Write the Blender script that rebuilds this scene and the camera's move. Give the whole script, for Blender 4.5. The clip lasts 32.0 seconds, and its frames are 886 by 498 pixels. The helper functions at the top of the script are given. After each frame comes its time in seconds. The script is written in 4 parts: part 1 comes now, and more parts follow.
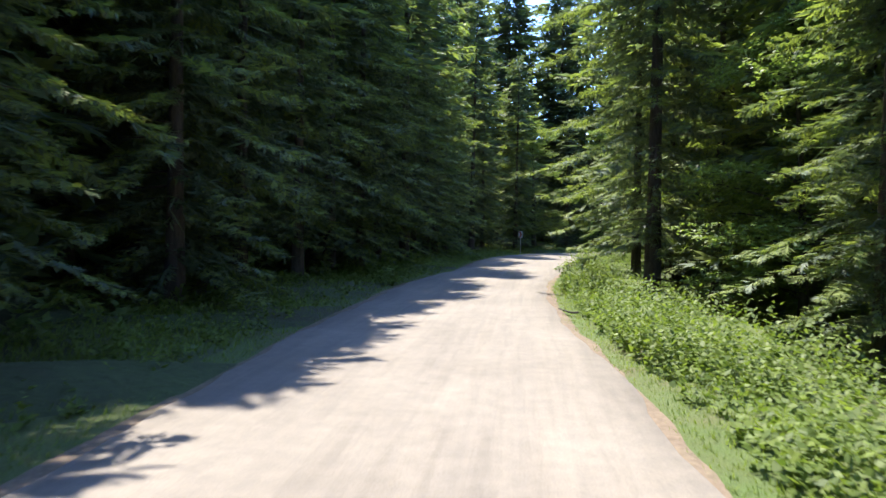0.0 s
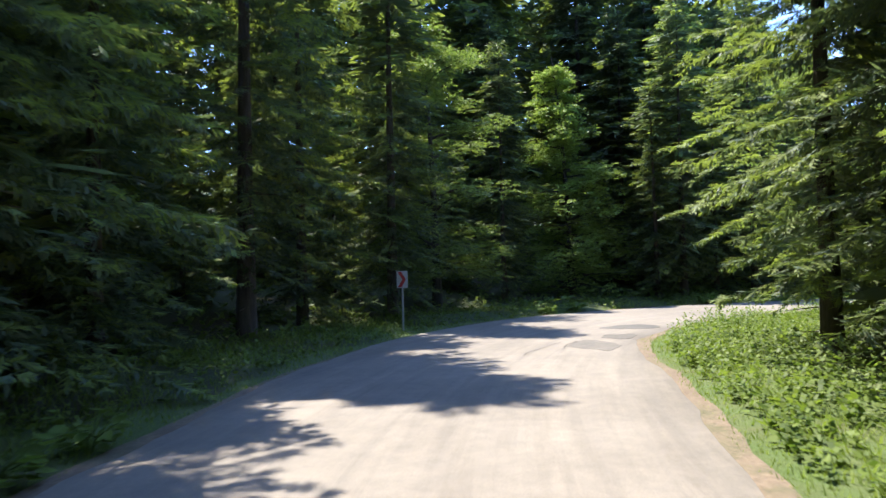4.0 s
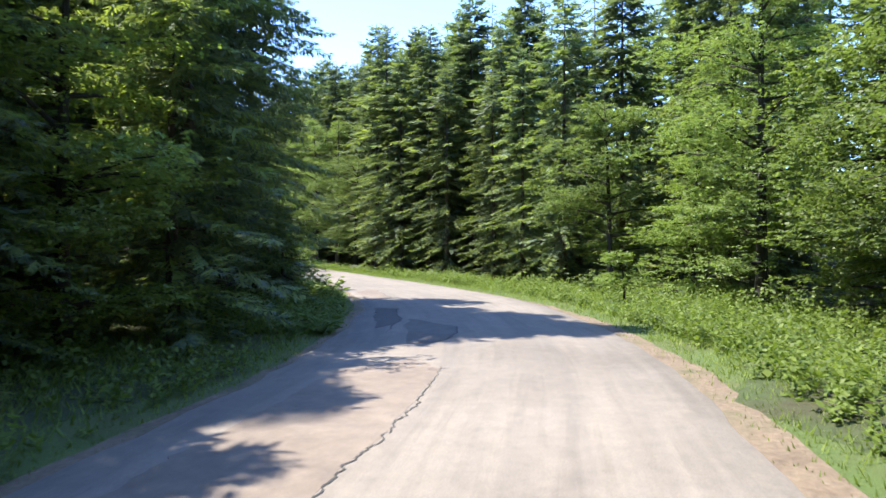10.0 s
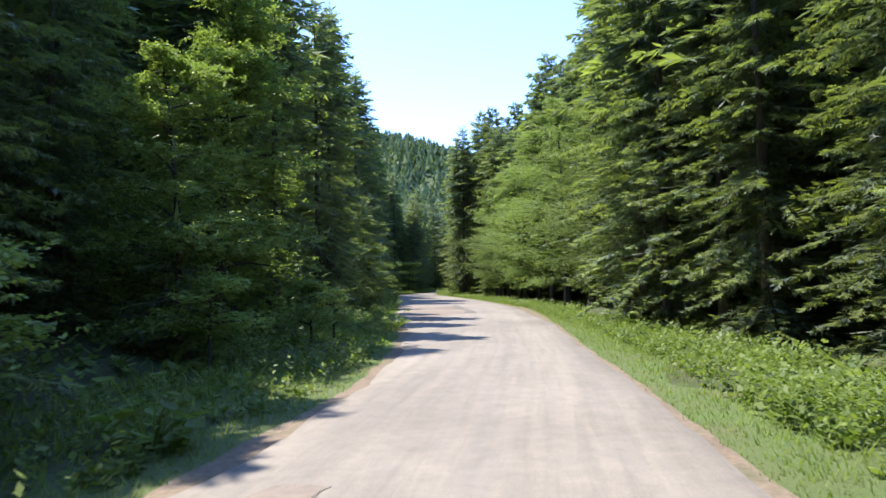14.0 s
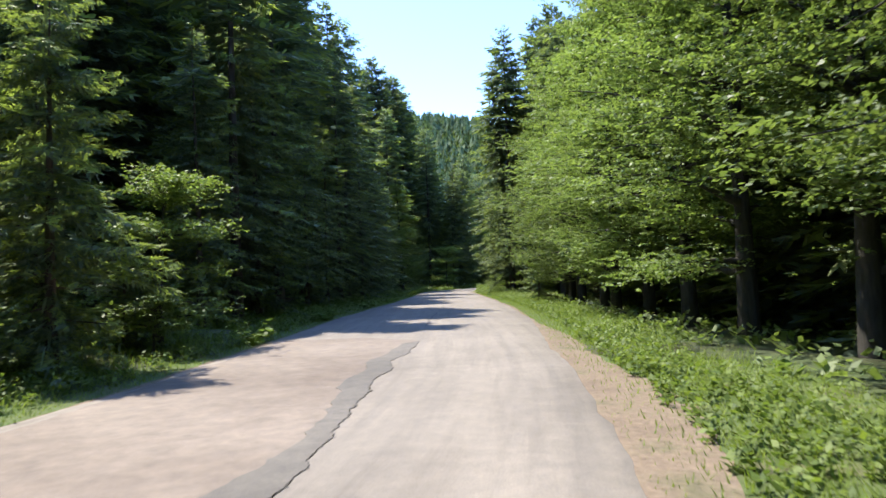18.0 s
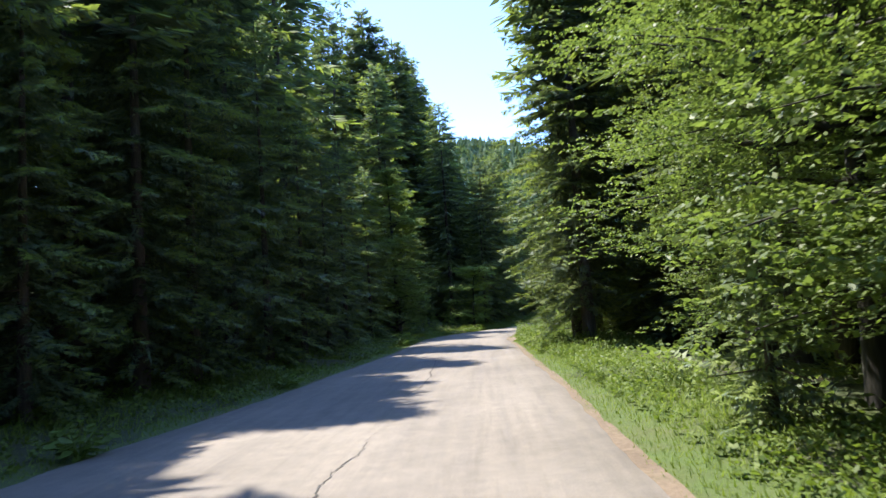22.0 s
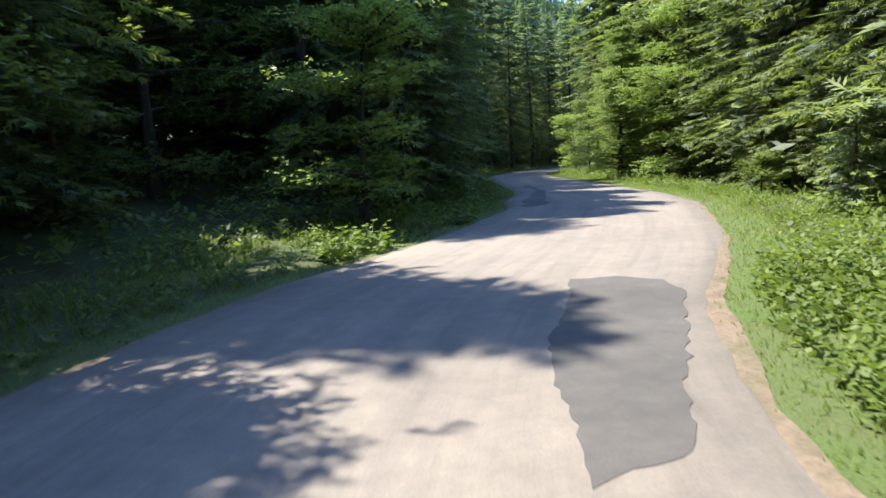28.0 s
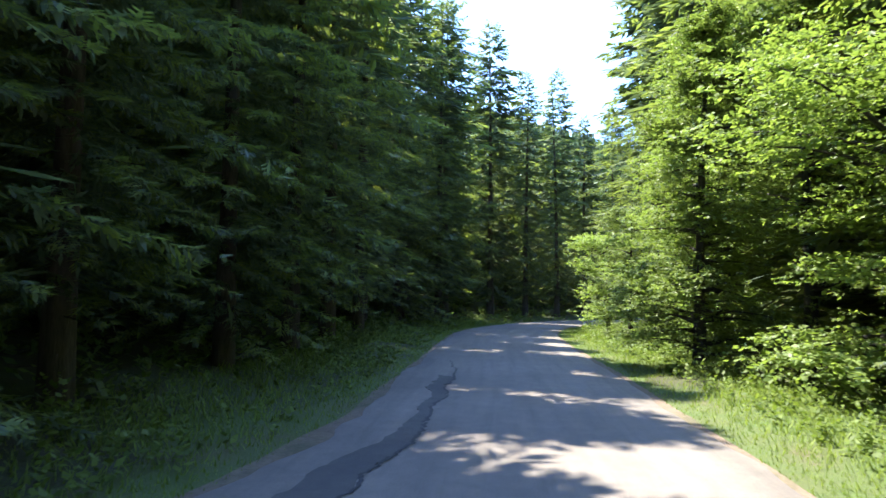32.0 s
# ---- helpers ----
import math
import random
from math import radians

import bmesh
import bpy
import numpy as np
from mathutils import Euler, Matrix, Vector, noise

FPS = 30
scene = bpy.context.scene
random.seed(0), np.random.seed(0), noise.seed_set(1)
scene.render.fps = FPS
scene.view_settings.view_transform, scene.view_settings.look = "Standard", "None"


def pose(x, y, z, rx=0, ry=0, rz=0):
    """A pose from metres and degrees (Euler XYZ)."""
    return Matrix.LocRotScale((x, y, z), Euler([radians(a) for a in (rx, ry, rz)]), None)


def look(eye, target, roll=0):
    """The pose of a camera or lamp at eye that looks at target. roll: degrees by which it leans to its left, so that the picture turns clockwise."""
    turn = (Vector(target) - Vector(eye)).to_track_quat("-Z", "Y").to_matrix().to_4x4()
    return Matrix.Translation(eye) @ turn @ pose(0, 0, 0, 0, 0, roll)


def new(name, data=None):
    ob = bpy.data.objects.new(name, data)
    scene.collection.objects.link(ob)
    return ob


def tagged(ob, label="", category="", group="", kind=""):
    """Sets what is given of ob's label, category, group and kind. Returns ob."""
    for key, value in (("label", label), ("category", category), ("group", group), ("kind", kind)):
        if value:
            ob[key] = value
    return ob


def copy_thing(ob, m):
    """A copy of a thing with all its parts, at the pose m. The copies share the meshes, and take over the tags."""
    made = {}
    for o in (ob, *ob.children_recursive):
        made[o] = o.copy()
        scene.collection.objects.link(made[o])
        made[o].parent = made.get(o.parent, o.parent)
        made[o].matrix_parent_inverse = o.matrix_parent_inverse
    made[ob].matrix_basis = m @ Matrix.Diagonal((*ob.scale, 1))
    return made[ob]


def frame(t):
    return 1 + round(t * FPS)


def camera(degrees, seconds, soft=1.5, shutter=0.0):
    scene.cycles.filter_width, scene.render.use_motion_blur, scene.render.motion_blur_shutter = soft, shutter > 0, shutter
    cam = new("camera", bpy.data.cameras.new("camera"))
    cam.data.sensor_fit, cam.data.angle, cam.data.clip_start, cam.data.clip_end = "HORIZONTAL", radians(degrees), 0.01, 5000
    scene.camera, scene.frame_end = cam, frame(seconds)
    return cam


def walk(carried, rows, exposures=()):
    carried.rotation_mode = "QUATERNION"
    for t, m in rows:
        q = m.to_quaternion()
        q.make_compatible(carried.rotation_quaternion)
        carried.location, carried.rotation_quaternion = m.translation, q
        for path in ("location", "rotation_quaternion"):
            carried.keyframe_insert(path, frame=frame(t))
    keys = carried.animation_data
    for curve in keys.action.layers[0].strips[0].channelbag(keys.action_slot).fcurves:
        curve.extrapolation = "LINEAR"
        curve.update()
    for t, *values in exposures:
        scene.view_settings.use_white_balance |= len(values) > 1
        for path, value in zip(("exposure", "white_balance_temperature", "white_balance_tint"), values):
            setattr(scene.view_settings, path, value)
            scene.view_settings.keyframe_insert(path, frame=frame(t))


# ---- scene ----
cam = camera(66.0, 32.0, soft=1.5, shutter=0.16)
PATH = [
    (0, (-0.001, -0.000, 1.615), (-0.129, 1.995, 1.561), 0.91),
    (0.5, (0.218, 4.099, 1.577), (0.106, 6.095, 1.534), -0.60),
    (1, (0.422, 8.477, 1.481), (0.313, 10.473, 1.421), -1.90),
    (1.5, (0.596, 12.696, 1.427), (0.403, 14.687, 1.382), -2.57),
    (2, (0.852, 16.985, 1.417), (0.616, 18.971, 1.425), -2.74),
    (2.5, (1.016, 20.854, 1.406), (0.867, 22.848, 1.461), -1.31),
    (3, (1.268, 24.729, 1.451), (1.258, 26.727, 1.536), -0.68),
    (3.5, (1.751, 28.388, 1.517), (1.811, 30.385, 1.609), -1.33),
    (4, (2.181, 32.125, 1.500), (2.336, 34.118, 1.577), -1.44),
    (4.5, (2.660, 35.825, 1.500), (2.930, 37.806, 1.548), -1.63),
    (5, (3.292, 39.371, 1.500), (3.690, 41.331, 1.513), -2.21),
    (5.5, (4.181, 42.648, 1.475), (4.711, 44.577, 1.454), -3.05),
    (6, (5.430, 45.542, 1.547), (6.090, 47.429, 1.502), -3.48),
    (6.5, (6.909, 48.578, 1.483), (7.851, 50.342, 1.491), -3.55),
    (7, (8.766, 50.529, 1.331), (9.973, 52.125, 1.339), -3.97),
    (7.5, (10.729, 52.341, 1.379), (12.107, 53.789, 1.330), -4.02),
    (8, (12.959, 53.865, 1.427), (14.518, 55.115, 1.347), -2.09),
    (8.5, (15.042, 55.092, 1.465), (16.696, 56.214, 1.407), 0.30),
    (9, (17.319, 56.030, 1.493), (18.981, 57.143, 1.459), 1.22),
    (9.5, (19.562, 56.753, 1.561), (21.226, 57.861, 1.542), 0.01),
    (10, (21.787, 57.676, 1.575), (23.465, 58.765, 1.568), -0.29),
    (10.5, (24.166, 58.685, 1.469), (25.837, 59.784, 1.466), -0.11),
    (11, (26.434, 59.713, 1.621), (28.058, 60.878, 1.567), -1.26),
    (11.5, (28.832, 60.639, 1.551), (30.378, 61.907, 1.494), -0.31),
    (12, (31.312, 61.928, 1.498), (32.711, 63.356, 1.454), 0.07),
    (12.5, (33.625, 63.498, 1.457), (34.866, 65.066, 1.464), 0.39),
    (13, (35.688, 65.163, 1.486), (36.821, 66.809, 1.565), 0.34),
    (13.5, (37.714, 66.875, 1.486), (38.796, 68.553, 1.592), -0.58),
    (14, (39.562, 68.736, 1.419), (40.596, 70.445, 1.521), -1.09),
    (14.5, (41.405, 70.822, 1.338), (42.378, 72.566, 1.451), -1.40),
    (15, (43.564, 73.382, 1.500), (44.494, 75.147, 1.633), -1.58),
    (15.5, (45.918, 76.287, 1.500), (46.821, 78.066, 1.650), -2.09),
    (16, (48.348, 79.411, 1.500), (49.238, 81.196, 1.654), -2.99),
    (16.5, (50.733, 82.626, 1.331), (51.623, 84.413, 1.466), -3.80),
    (17, (52.954, 85.805, 1.320), (53.853, 87.590, 1.403), -3.31),
    (17.5, (55.260, 89.023, 1.379), (56.152, 90.813, 1.403), -2.74),
    (18, (57.419, 92.101, 1.414), (58.255, 93.916, 1.497), -2.32),
    (18.5, (59.330, 94.856, 1.438), (60.075, 96.702, 1.630), -3.02),
    (19, (61.240, 97.829, 1.575), (61.932, 99.690, 1.818), -3.30),
    (19.5, (62.973, 100.782, 1.585), (63.638, 102.650, 1.854), -3.01),
    (20, (64.402, 103.571, 1.678), (65.045, 105.447, 1.939), -4.02),
    (20.5, (65.794, 106.644, 1.599), (66.416, 108.533, 1.811), -3.84),
    (21, (67.143, 109.507, 1.588), (67.784, 111.396, 1.733), -3.07),
    (21.5, (68.397, 112.170, 1.569), (69.084, 114.042, 1.724), -3.59),
    (22, (69.675, 115.040, 1.542), (70.396, 116.896, 1.726), -3.95),
    (22.5, (70.893, 117.716, 1.574), (71.630, 119.566, 1.763), -4.32),
    (23, (72.111, 120.454, 1.590), (72.852, 122.300, 1.793), -4.32),
    (23.5, (73.482, 123.405, 1.578), (74.230, 125.250, 1.777), -4.48),
    (24, (74.821, 126.358, 1.572), (75.575, 128.206, 1.705), -5.04),
    (24.5, (76.271, 129.719, 1.376), (77.018, 131.574, 1.411), -5.80),
    (25, (77.639, 132.971, 1.330), (78.387, 134.824, 1.253), -5.93),
    (25.5, (78.984, 135.876, 1.343), (79.733, 137.722, 1.161), -6.39),
    (26, (80.356, 138.664, 1.255), (81.107, 140.504, 1.034), -7.35),
    (26.5, (81.537, 141.317, 1.198), (82.295, 143.157, 0.993), -7.27),
    (27, (82.774, 144.243, 1.500), (83.566, 146.066, 1.279), -5.60),
    (27.5, (84.084, 147.248, 1.500), (84.932, 149.043, 1.254), -4.16),
    (28, (85.488, 150.139, 1.500), (86.407, 151.897, 1.242), -3.36),
    (28.5, (87.003, 152.723, 1.453), (88.007, 154.437, 1.218), -2.58),
    (29, (88.650, 154.805, 1.459), (89.745, 156.472, 1.305), -0.37),
    (29.5, (90.720, 156.769, 1.480), (91.829, 158.431, 1.387), 0.27),
    (30, (92.678, 158.621, 1.514), (93.760, 160.301, 1.444), 1.06),
    (30.5, (94.419, 160.397, 1.582), (95.443, 162.115, 1.569), 1.52),
    (31, (96.204, 162.215, 1.538), (97.225, 163.933, 1.610), 2.03),
    (31.5, (97.901, 164.106, 1.503), (98.849, 165.863, 1.604), 1.26),
    (32, (99.468, 166.086, 1.474), (100.269, 167.913, 1.617), 0.68),
]
EXPOSURES = [(0, 2.45), (3, 2.5), (5.5, 2.35), (7, 2.3), (10, 2.4), (13, 2.2), (17, 2.15), (19, 2.1), (21, 2.25), (23, 2.25), (25, 2.4), (27, 2.45), (29, 2.4), (30, 2.45), (31, 2.6), (32, 3.0)]
walk(cam, [(t, look(eye, target, roll)) for t, eye, target, roll in PATH], EXPOSURES)

# ---- world and sun ----
SUN_AZ, SUN_EL = radians(120), radians(64)
world = bpy.data.worlds.new("sky")
world.use_nodes = True
scene.world = world
wt = world.node_tree
sky = wt.nodes.new("ShaderNodeTexSky")
sky.sky_type, sky.sun_disc = "NISHITA", False
sky.sun_elevation, sky.sun_rotation = SUN_EL, radians(90) - SUN_AZ
sky.air_density, sky.dust_density, sky.ozone_density, sky.altitude = 0.8, 0.4, 3.0, 1500
tint = wt.nodes.new("ShaderNodeMix")
tint.data_type, tint.blend_type = "RGBA", "MULTIPLY"
tint.inputs[0].default_value, tint.inputs[7].default_value = 1.0, (0.75, 0.81, 0.96, 1)
wt.links.new(sky.outputs[0], tint.inputs[6])
wt.links.new(tint.outputs[2], wt.nodes["Background"].inputs[0])
wt.nodes["Background"].inputs[1].default_value = 0.185
sun = new("sun", bpy.data.lights.new("sun", "SUN"))
sun.data.energy, sun.data.angle, sun.data.color = 2.65, radians(0.6), (1.0, 0.94, 0.83)
sun.matrix_world = look((0, 0, 0), (-math.cos(SUN_EL) * math.cos(SUN_AZ), -math.cos(SUN_EL) * math.sin(SUN_AZ), -math.sin(SUN_EL)))


# ---- materials ----
def material(name, rough=0.9):
    m = bpy.data.materials.new(name)
    m.use_nodes = True
    nt = m.node_tree
    bsdf = nt.nodes["Principled BSDF"]
    bsdf.inputs["Roughness"].default_value = rough
    return m, nt, bsdf


def node(nt, kind, **values):
    n = nt.nodes.new(kind)
    for key, value in values.items():
        n.inputs[key.replace("_", " ")].default_value = value
    return n


def noise_tex(nt, coord, scale, detail=4, rough=0.6):
    n = node(nt, "ShaderNodeTexNoise", Scale=scale, Detail=detail, Roughness=rough)
    nt.links.new(coord, n.inputs["Vector"])
    return n.outputs["Fac"]


def ramp(nt, fac, stops):
    n = nt.nodes.new("ShaderNodeValToRGB")
    el = n.color_ramp.elements
    while len(el) < len(stops):
        el.new(0.5)
    for e, (p, c) in zip(el, stops):
        e.position, e.color = p, (*c, 1)
    nt.links.new(fac, n.inputs[0])
    return n.outputs[0]


def mixc(nt, fac, a, b, mode="MIX"):
    n = nt.nodes.new("ShaderNodeMix")
    n.data_type, n.blend_type = "RGBA", mode
    for slot, v in ((0, fac), (6, a), (7, b)):
        if isinstance(v, (int, float)):
            n.inputs[slot].default_value = v
        elif isinstance(v, tuple):
            n.inputs[slot].default_value = (*v, 1)
        else:
            nt.links.new(v, n.inputs[slot])
    return n.outputs[2]


def bump(nt, bsdf, height, strength, distance):
    b = node(nt, "ShaderNodeBump", Strength=strength, Distance=distance)
    nt.links.new(height, b.inputs["Height"])
    nt.links.new(b.outputs[0], bsdf.inputs["Normal"])


def leaf_material(name, dark, light, glow=0.35, rough=0.5, gloss=0.4):
    """Thin foliage: reflects, and lets some light through."""
    m, nt, bsdf = material(name, rough)
    geo = nt.nodes.new("ShaderNodeNewGeometry")
    info = nt.nodes.new("ShaderNodeObjectInfo")
    col = ramp(nt, geo.outputs["Random Per Island"], [(0.0, dark), (1.0, light)])
    hsv = nt.nodes.new("ShaderNodeHueSaturation")
    vary = nt.nodes.new("ShaderNodeMapRange")
    vary.inputs[3].default_value, vary.inputs[4].default_value = 0.75, 1.25
    nt.links.new(info.outputs["Random"], vary.inputs[0])
    nt.links.new(vary.outputs[0], hsv.inputs["Value"])
    nt.links.new(col, hsv.inputs["Color"])
    bsdf.inputs["Specular IOR Level"].default_value = gloss
    nt.links.new(hsv.outputs[0], bsdf.inputs["Base Color"])
    trans = nt.nodes.new("ShaderNodeBsdfTranslucent")
    warm = mixc(nt, 1.0, hsv.outputs[0], (1.30, 1.36, 0.70), "MULTIPLY")
    nt.links.new(warm, trans.inputs[0])
    mix = nt.nodes.new("ShaderNodeMixShader")
    mix.inputs[0].default_value = glow
    nt.links.new(bsdf.outputs[0], mix.inputs[1])
    nt.links.new(trans.outputs[0], mix.inputs[2])
    nt.links.new(mix.outputs[0], nt.nodes["Material Output"].inputs[0])
    return m


def ground_material(name, stops, scale, fine=9.0, depth=0.05):
    m, nt, bsdf = material(name, 0.95)
    co = nt.nodes.new("ShaderNodeTexCoord").outputs["Object"]
    big = noise_tex(nt, co, scale, 5, 0.65)
    small = noise_tex(nt, co, fine, 5, 0.7)
    col = ramp(nt, big, stops)
    col = mixc(nt, 0.75, col, ramp(nt, small, [(0.25, (0.45, 0.45, 0.45)), (0.75, (1.4, 1.4, 1.4))]), "MULTIPLY")
    nt.links.new(col, bsdf.inputs["Base Color"])
    bump(nt, bsdf, small, 0.8, depth)
    return m


def asphalt_material(name, lo, hi, streak=0.5, blotch=0.55):
    m, nt, bsdf = material(name, 0.85)
    tc = nt.nodes.new("ShaderNodeTexCoord")
    co, uv = tc.outputs["Object"], tc.outputs["UV"]
    def along(across, lengthwise, detail):
        st = nt.nodes.new("ShaderNodeMapping")
        st.inputs["Scale"].default_value = (across, lengthwise, 1)
        st.inputs["Rotation"].default_value = (0, 0, 0.012)
        nt.links.new(uv, st.inputs[0])
        n = node(nt, "ShaderNodeTexNoise", Scale=1.0, Detail=detail, Roughness=0.65, Distortion=0.35)
        nt.links.new(st.outputs[0], n.inputs["Vector"])
        return n.outputs["Fac"]
    tracks, scuffs = along(2.3, 0.07, 5), along(5.5, 0.33, 4)
    stains = noise_tex(nt, co, 0.27, 6, 0.66)
    grit = noise_tex(nt, co, 60.0, 3, 0.8)
    mott = noise_tex(nt, co, 4.0, 5, 0.7)
    col = ramp(nt, stains, [(0.3, lo), (0.62, hi)])
    col = mixc(nt, streak, col, ramp(nt, tracks, [(0.35, (0.72, 0.72, 0.74)), (0.6, (1.08, 1.06, 1.03))]), "MULTIPLY")
    col = mixc(nt, streak * 0.8, col, ramp(nt, scuffs, [(0.34, (0.66, 0.65, 0.64)), (0.52, (1.02, 1.02, 1.02))]), "MULTIPLY")
    col = mixc(nt, blotch, col, ramp(nt, mott, [(0.3, (0.76, 0.76, 0.77)), (0.7, (1.18, 1.16, 1.13))]), "MULTIPLY")
    col = mixc(nt, 0.6, col, ramp(nt, grit, [(0.3, (0.7, 0.7, 0.7)), (0.7, (1.25, 1.25, 1.25))]), "MULTIPLY")
    nt.links.new(col, bsdf.inputs["Base Color"])
    bump(nt, bsdf, grit, 0.5, 0.006)
    return m


def bark_material(name, lo, hi):
    m, nt, bsdf = material(name, 0.95)
    co = nt.nodes.new("ShaderNodeTexCoord").outputs["Object"]
    mp = nt.nodes.new("ShaderNodeMapping")
    mp.inputs["Scale"].default_value = (9, 9, 1.5)
    nt.links.new(co, mp.inputs[0])
    n = noise_tex(nt, mp.outputs[0], 1.5, 5, 0.7)
    nt.links.new(ramp(nt, n, [(0.3, lo), (0.7, hi)]), bsdf.inputs["Base Color"])
    bump(nt, bsdf, n, 0.9, 0.03)
    return m


def plain(name, col, rough=0.6, metal=0.0):
    m, nt, bsdf = material(name, rough)
    co = nt.nodes.new("ShaderNodeTexCoord").outputs["Object"]
    n = noise_tex(nt, co, 14, 4, 0.7)
    nt.links.new(mixc(nt, 0.35, col, ramp(nt, n, [(0.3, (0.55, 0.53, 0.5)), (0.65, (1.1, 1.1, 1.1))]), "MULTIPLY"), bsdf.inputs["Base Color"])
    bsdf.inputs["Metallic"].default_value = metal
    return m


NEEDLE = leaf_material("fir_needles", (0.092, 0.130, 0.092), (0.165, 0.214, 0.135), 0.34, 0.6, 0.4)
# Paler bough ends: new growth, with sunlight on the tips put into the colour.
NEEDLE_TIP = leaf_material("fir_new_growth_sunlit", (0.145, 0.185, 0.060), (0.250, 0.310, 0.095), 0.42, 0.6, 0.3)
LEAF = leaf_material("beech_leaves", (0.110, 0.162, 0.055), (0.200, 0.262, 0.085), 0.47, 0.5)
LEAF_YOUNG = leaf_material("young_leaves", (0.130, 0.190, 0.055), (0.235, 0.308, 0.088), 0.47, 0.5)
HERB = leaf_material("herb_leaves", (0.086, 0.138, 0.030), (0.215, 0.285, 0.066), 0.4, 0.55, 0.25)
GRASS = leaf_material("grass_blades", (0.100, 0.152, 0.030), (0.205, 0.258, 0.068), 0.4, 0.6, 0.2)
BARK = bark_material("fir_bark", (0.045, 0.036, 0.030), (0.130, 0.110, 0.095))
BARK_PALE = bark_material("beech_bark", (0.024, 0.022, 0.019), (0.070, 0.064, 0.055))
FLOOR = ground_material("forest_floor", [(0.3, (0.055, 0.042, 0.022)), (0.5, (0.050, 0.065, 0.022)), (0.7, (0.060, 0.095, 0.024))], 0.35)
SOIL = ground_material("roadside_soil", [(0.3, (0.130, 0.095, 0.066)), (0.5, (0.190, 0.142, 0.100)), (0.7, (0.095, 0.095, 0.045))], 0.9, 14.0, 0.03)
TURF = ground_material("turf", [(0.28, (0.125, 0.108, 0.055)), (0.40, (0.098, 0.120, 0.038)), (0.6, (0.082, 0.126, 0.030)), (0.8, (0.120, 0.160, 0.040))], 0.8, 40.0, 0.03)
ASPHALT = asphalt_material("worn_asphalt", (0.165, 0.144, 0.122), (0.228, 0.200, 0.171), 0.45)
PATCH = asphalt_material("asphalt_patch", (0.072, 0.067, 0.062), (0.116, 0.108, 0.100), 0.4, 0.8)
PATCH_DUSTY = asphalt_material("dusty_patch", (0.128, 0.099, 0.078), (0.226, 0.186, 0.153), 0.35, 0.95)
SOFT = asphalt_material("faint_stain", (0.132, 0.116, 0.099), (0.192, 0.169, 0.146), 0.7, 1.0)
STAIN = asphalt_material("oil_stain", (0.098, 0.089, 0.079), (0.158, 0.143, 0.126), 0.6, 1.0)
TAR = asphalt_material("tar_strip", (0.030, 0.029, 0.028), (0.065, 0.062, 0.058), 0.3)
STEEL = plain("galvanised_steel", (0.42, 0.43, 0.44), 0.45, 0.6)
# A white panel greyed down: the shade over the sign is in its colour.
SIGN_WHITE_SHADED = plain("sign_white_shaded", (0.42, 0.42, 0.40), 0.4)
SIGN_RED = plain("sign_red", (0.42, 0.035, 0.03), 0.4)
HILL = ground_material("wooded_hill", [(0.3, (0.030, 0.055, 0.022)), (0.7, (0.055, 0.090, 0.030))], 0.05, 0.6, 0.5)


HILL_LEAF = leaf_material("hill_trees", (0.090, 0.130, 0.065), (0.140, 0.190, 0.090), 0.3, 0.7, 0.2)


# ---- mesh helpers ----
def mesh_from(name, verts, faces, mats, index=None, smooth=False):
    me = bpy.data.meshes.new(name)
    me.from_pydata([tuple(v) for v in verts], [], [tuple(f) for f in faces])
    for m in mats:
        me.materials.append(m)
    if index is not None:
        me.polygons.foreach_set("material_index", np.asarray(index, dtype=np.int32))
    if smooth:
        me.polygons.foreach_set("use_smooth", np.ones(len(me.polygons), dtype=bool))
    me.update()
    return me


def quads_mesh(name, quads, mats, index=None):
    """quads: n x 4 x 3 corner places, each face an island of its own."""
    q = np.asarray(quads, dtype=np.float32)
    n = len(q)
    me = bpy.data.meshes.new(name)
    me.vertices.add(4 * n)
    me.vertices.foreach_set("co", q.reshape(-1))
    me.loops.add(4 * n)
    me.loops.foreach_set("vertex_index", np.arange(4 * n, dtype=np.int32))
    me.polygons.add(n)
    me.polygons.foreach_set("loop_start", np.arange(0, 4 * n, 4, dtype=np.int32))
    for m in mats:
        me.materials.append(m)
    if index is not None:
        me.polygons.foreach_set("material_index", np.asarray(index, dtype=np.int32))
    me.update(calc_edges=True)
    me.validate()
    return me


def part(name, me, parent, label=""):
    ob = new(name, me)
    ob.parent = parent
    if label:
        ob["label"] = label
    return ob


def tube(points, radii, sides=7):
    """Verts and faces of a tapered tube through the points."""
    pts = [Vector(p) for p in points]
    verts, faces = [], []
    for i, p in enumerate(pts):
        d = (pts[min(i + 1, len(pts) - 1)] - pts[max(i - 1, 0)]).normalized()
        a = d.orthogonal().normalized()
        b = d.cross(a)
        for k in range(sides):
            w = 2 * math.pi * k / sides
            verts.append(p + (a * math.cos(w) + b * math.sin(w)) * radii[i])
    for i in range(len(pts) - 1):
        for k in range(sides):
            k2 = (k + 1) % sides
            faces.append((i * sides + k, i * sides + k2, (i + 1) * sides + k2, (i + 1) * sides + k))
    return verts, faces


def joined(pieces):
    verts, faces = [], []
    for v, f in pieces:
        o = len(verts)
        verts += list(v)
        faces += [tuple(i + o for i in face) for face in f]
    return verts, faces


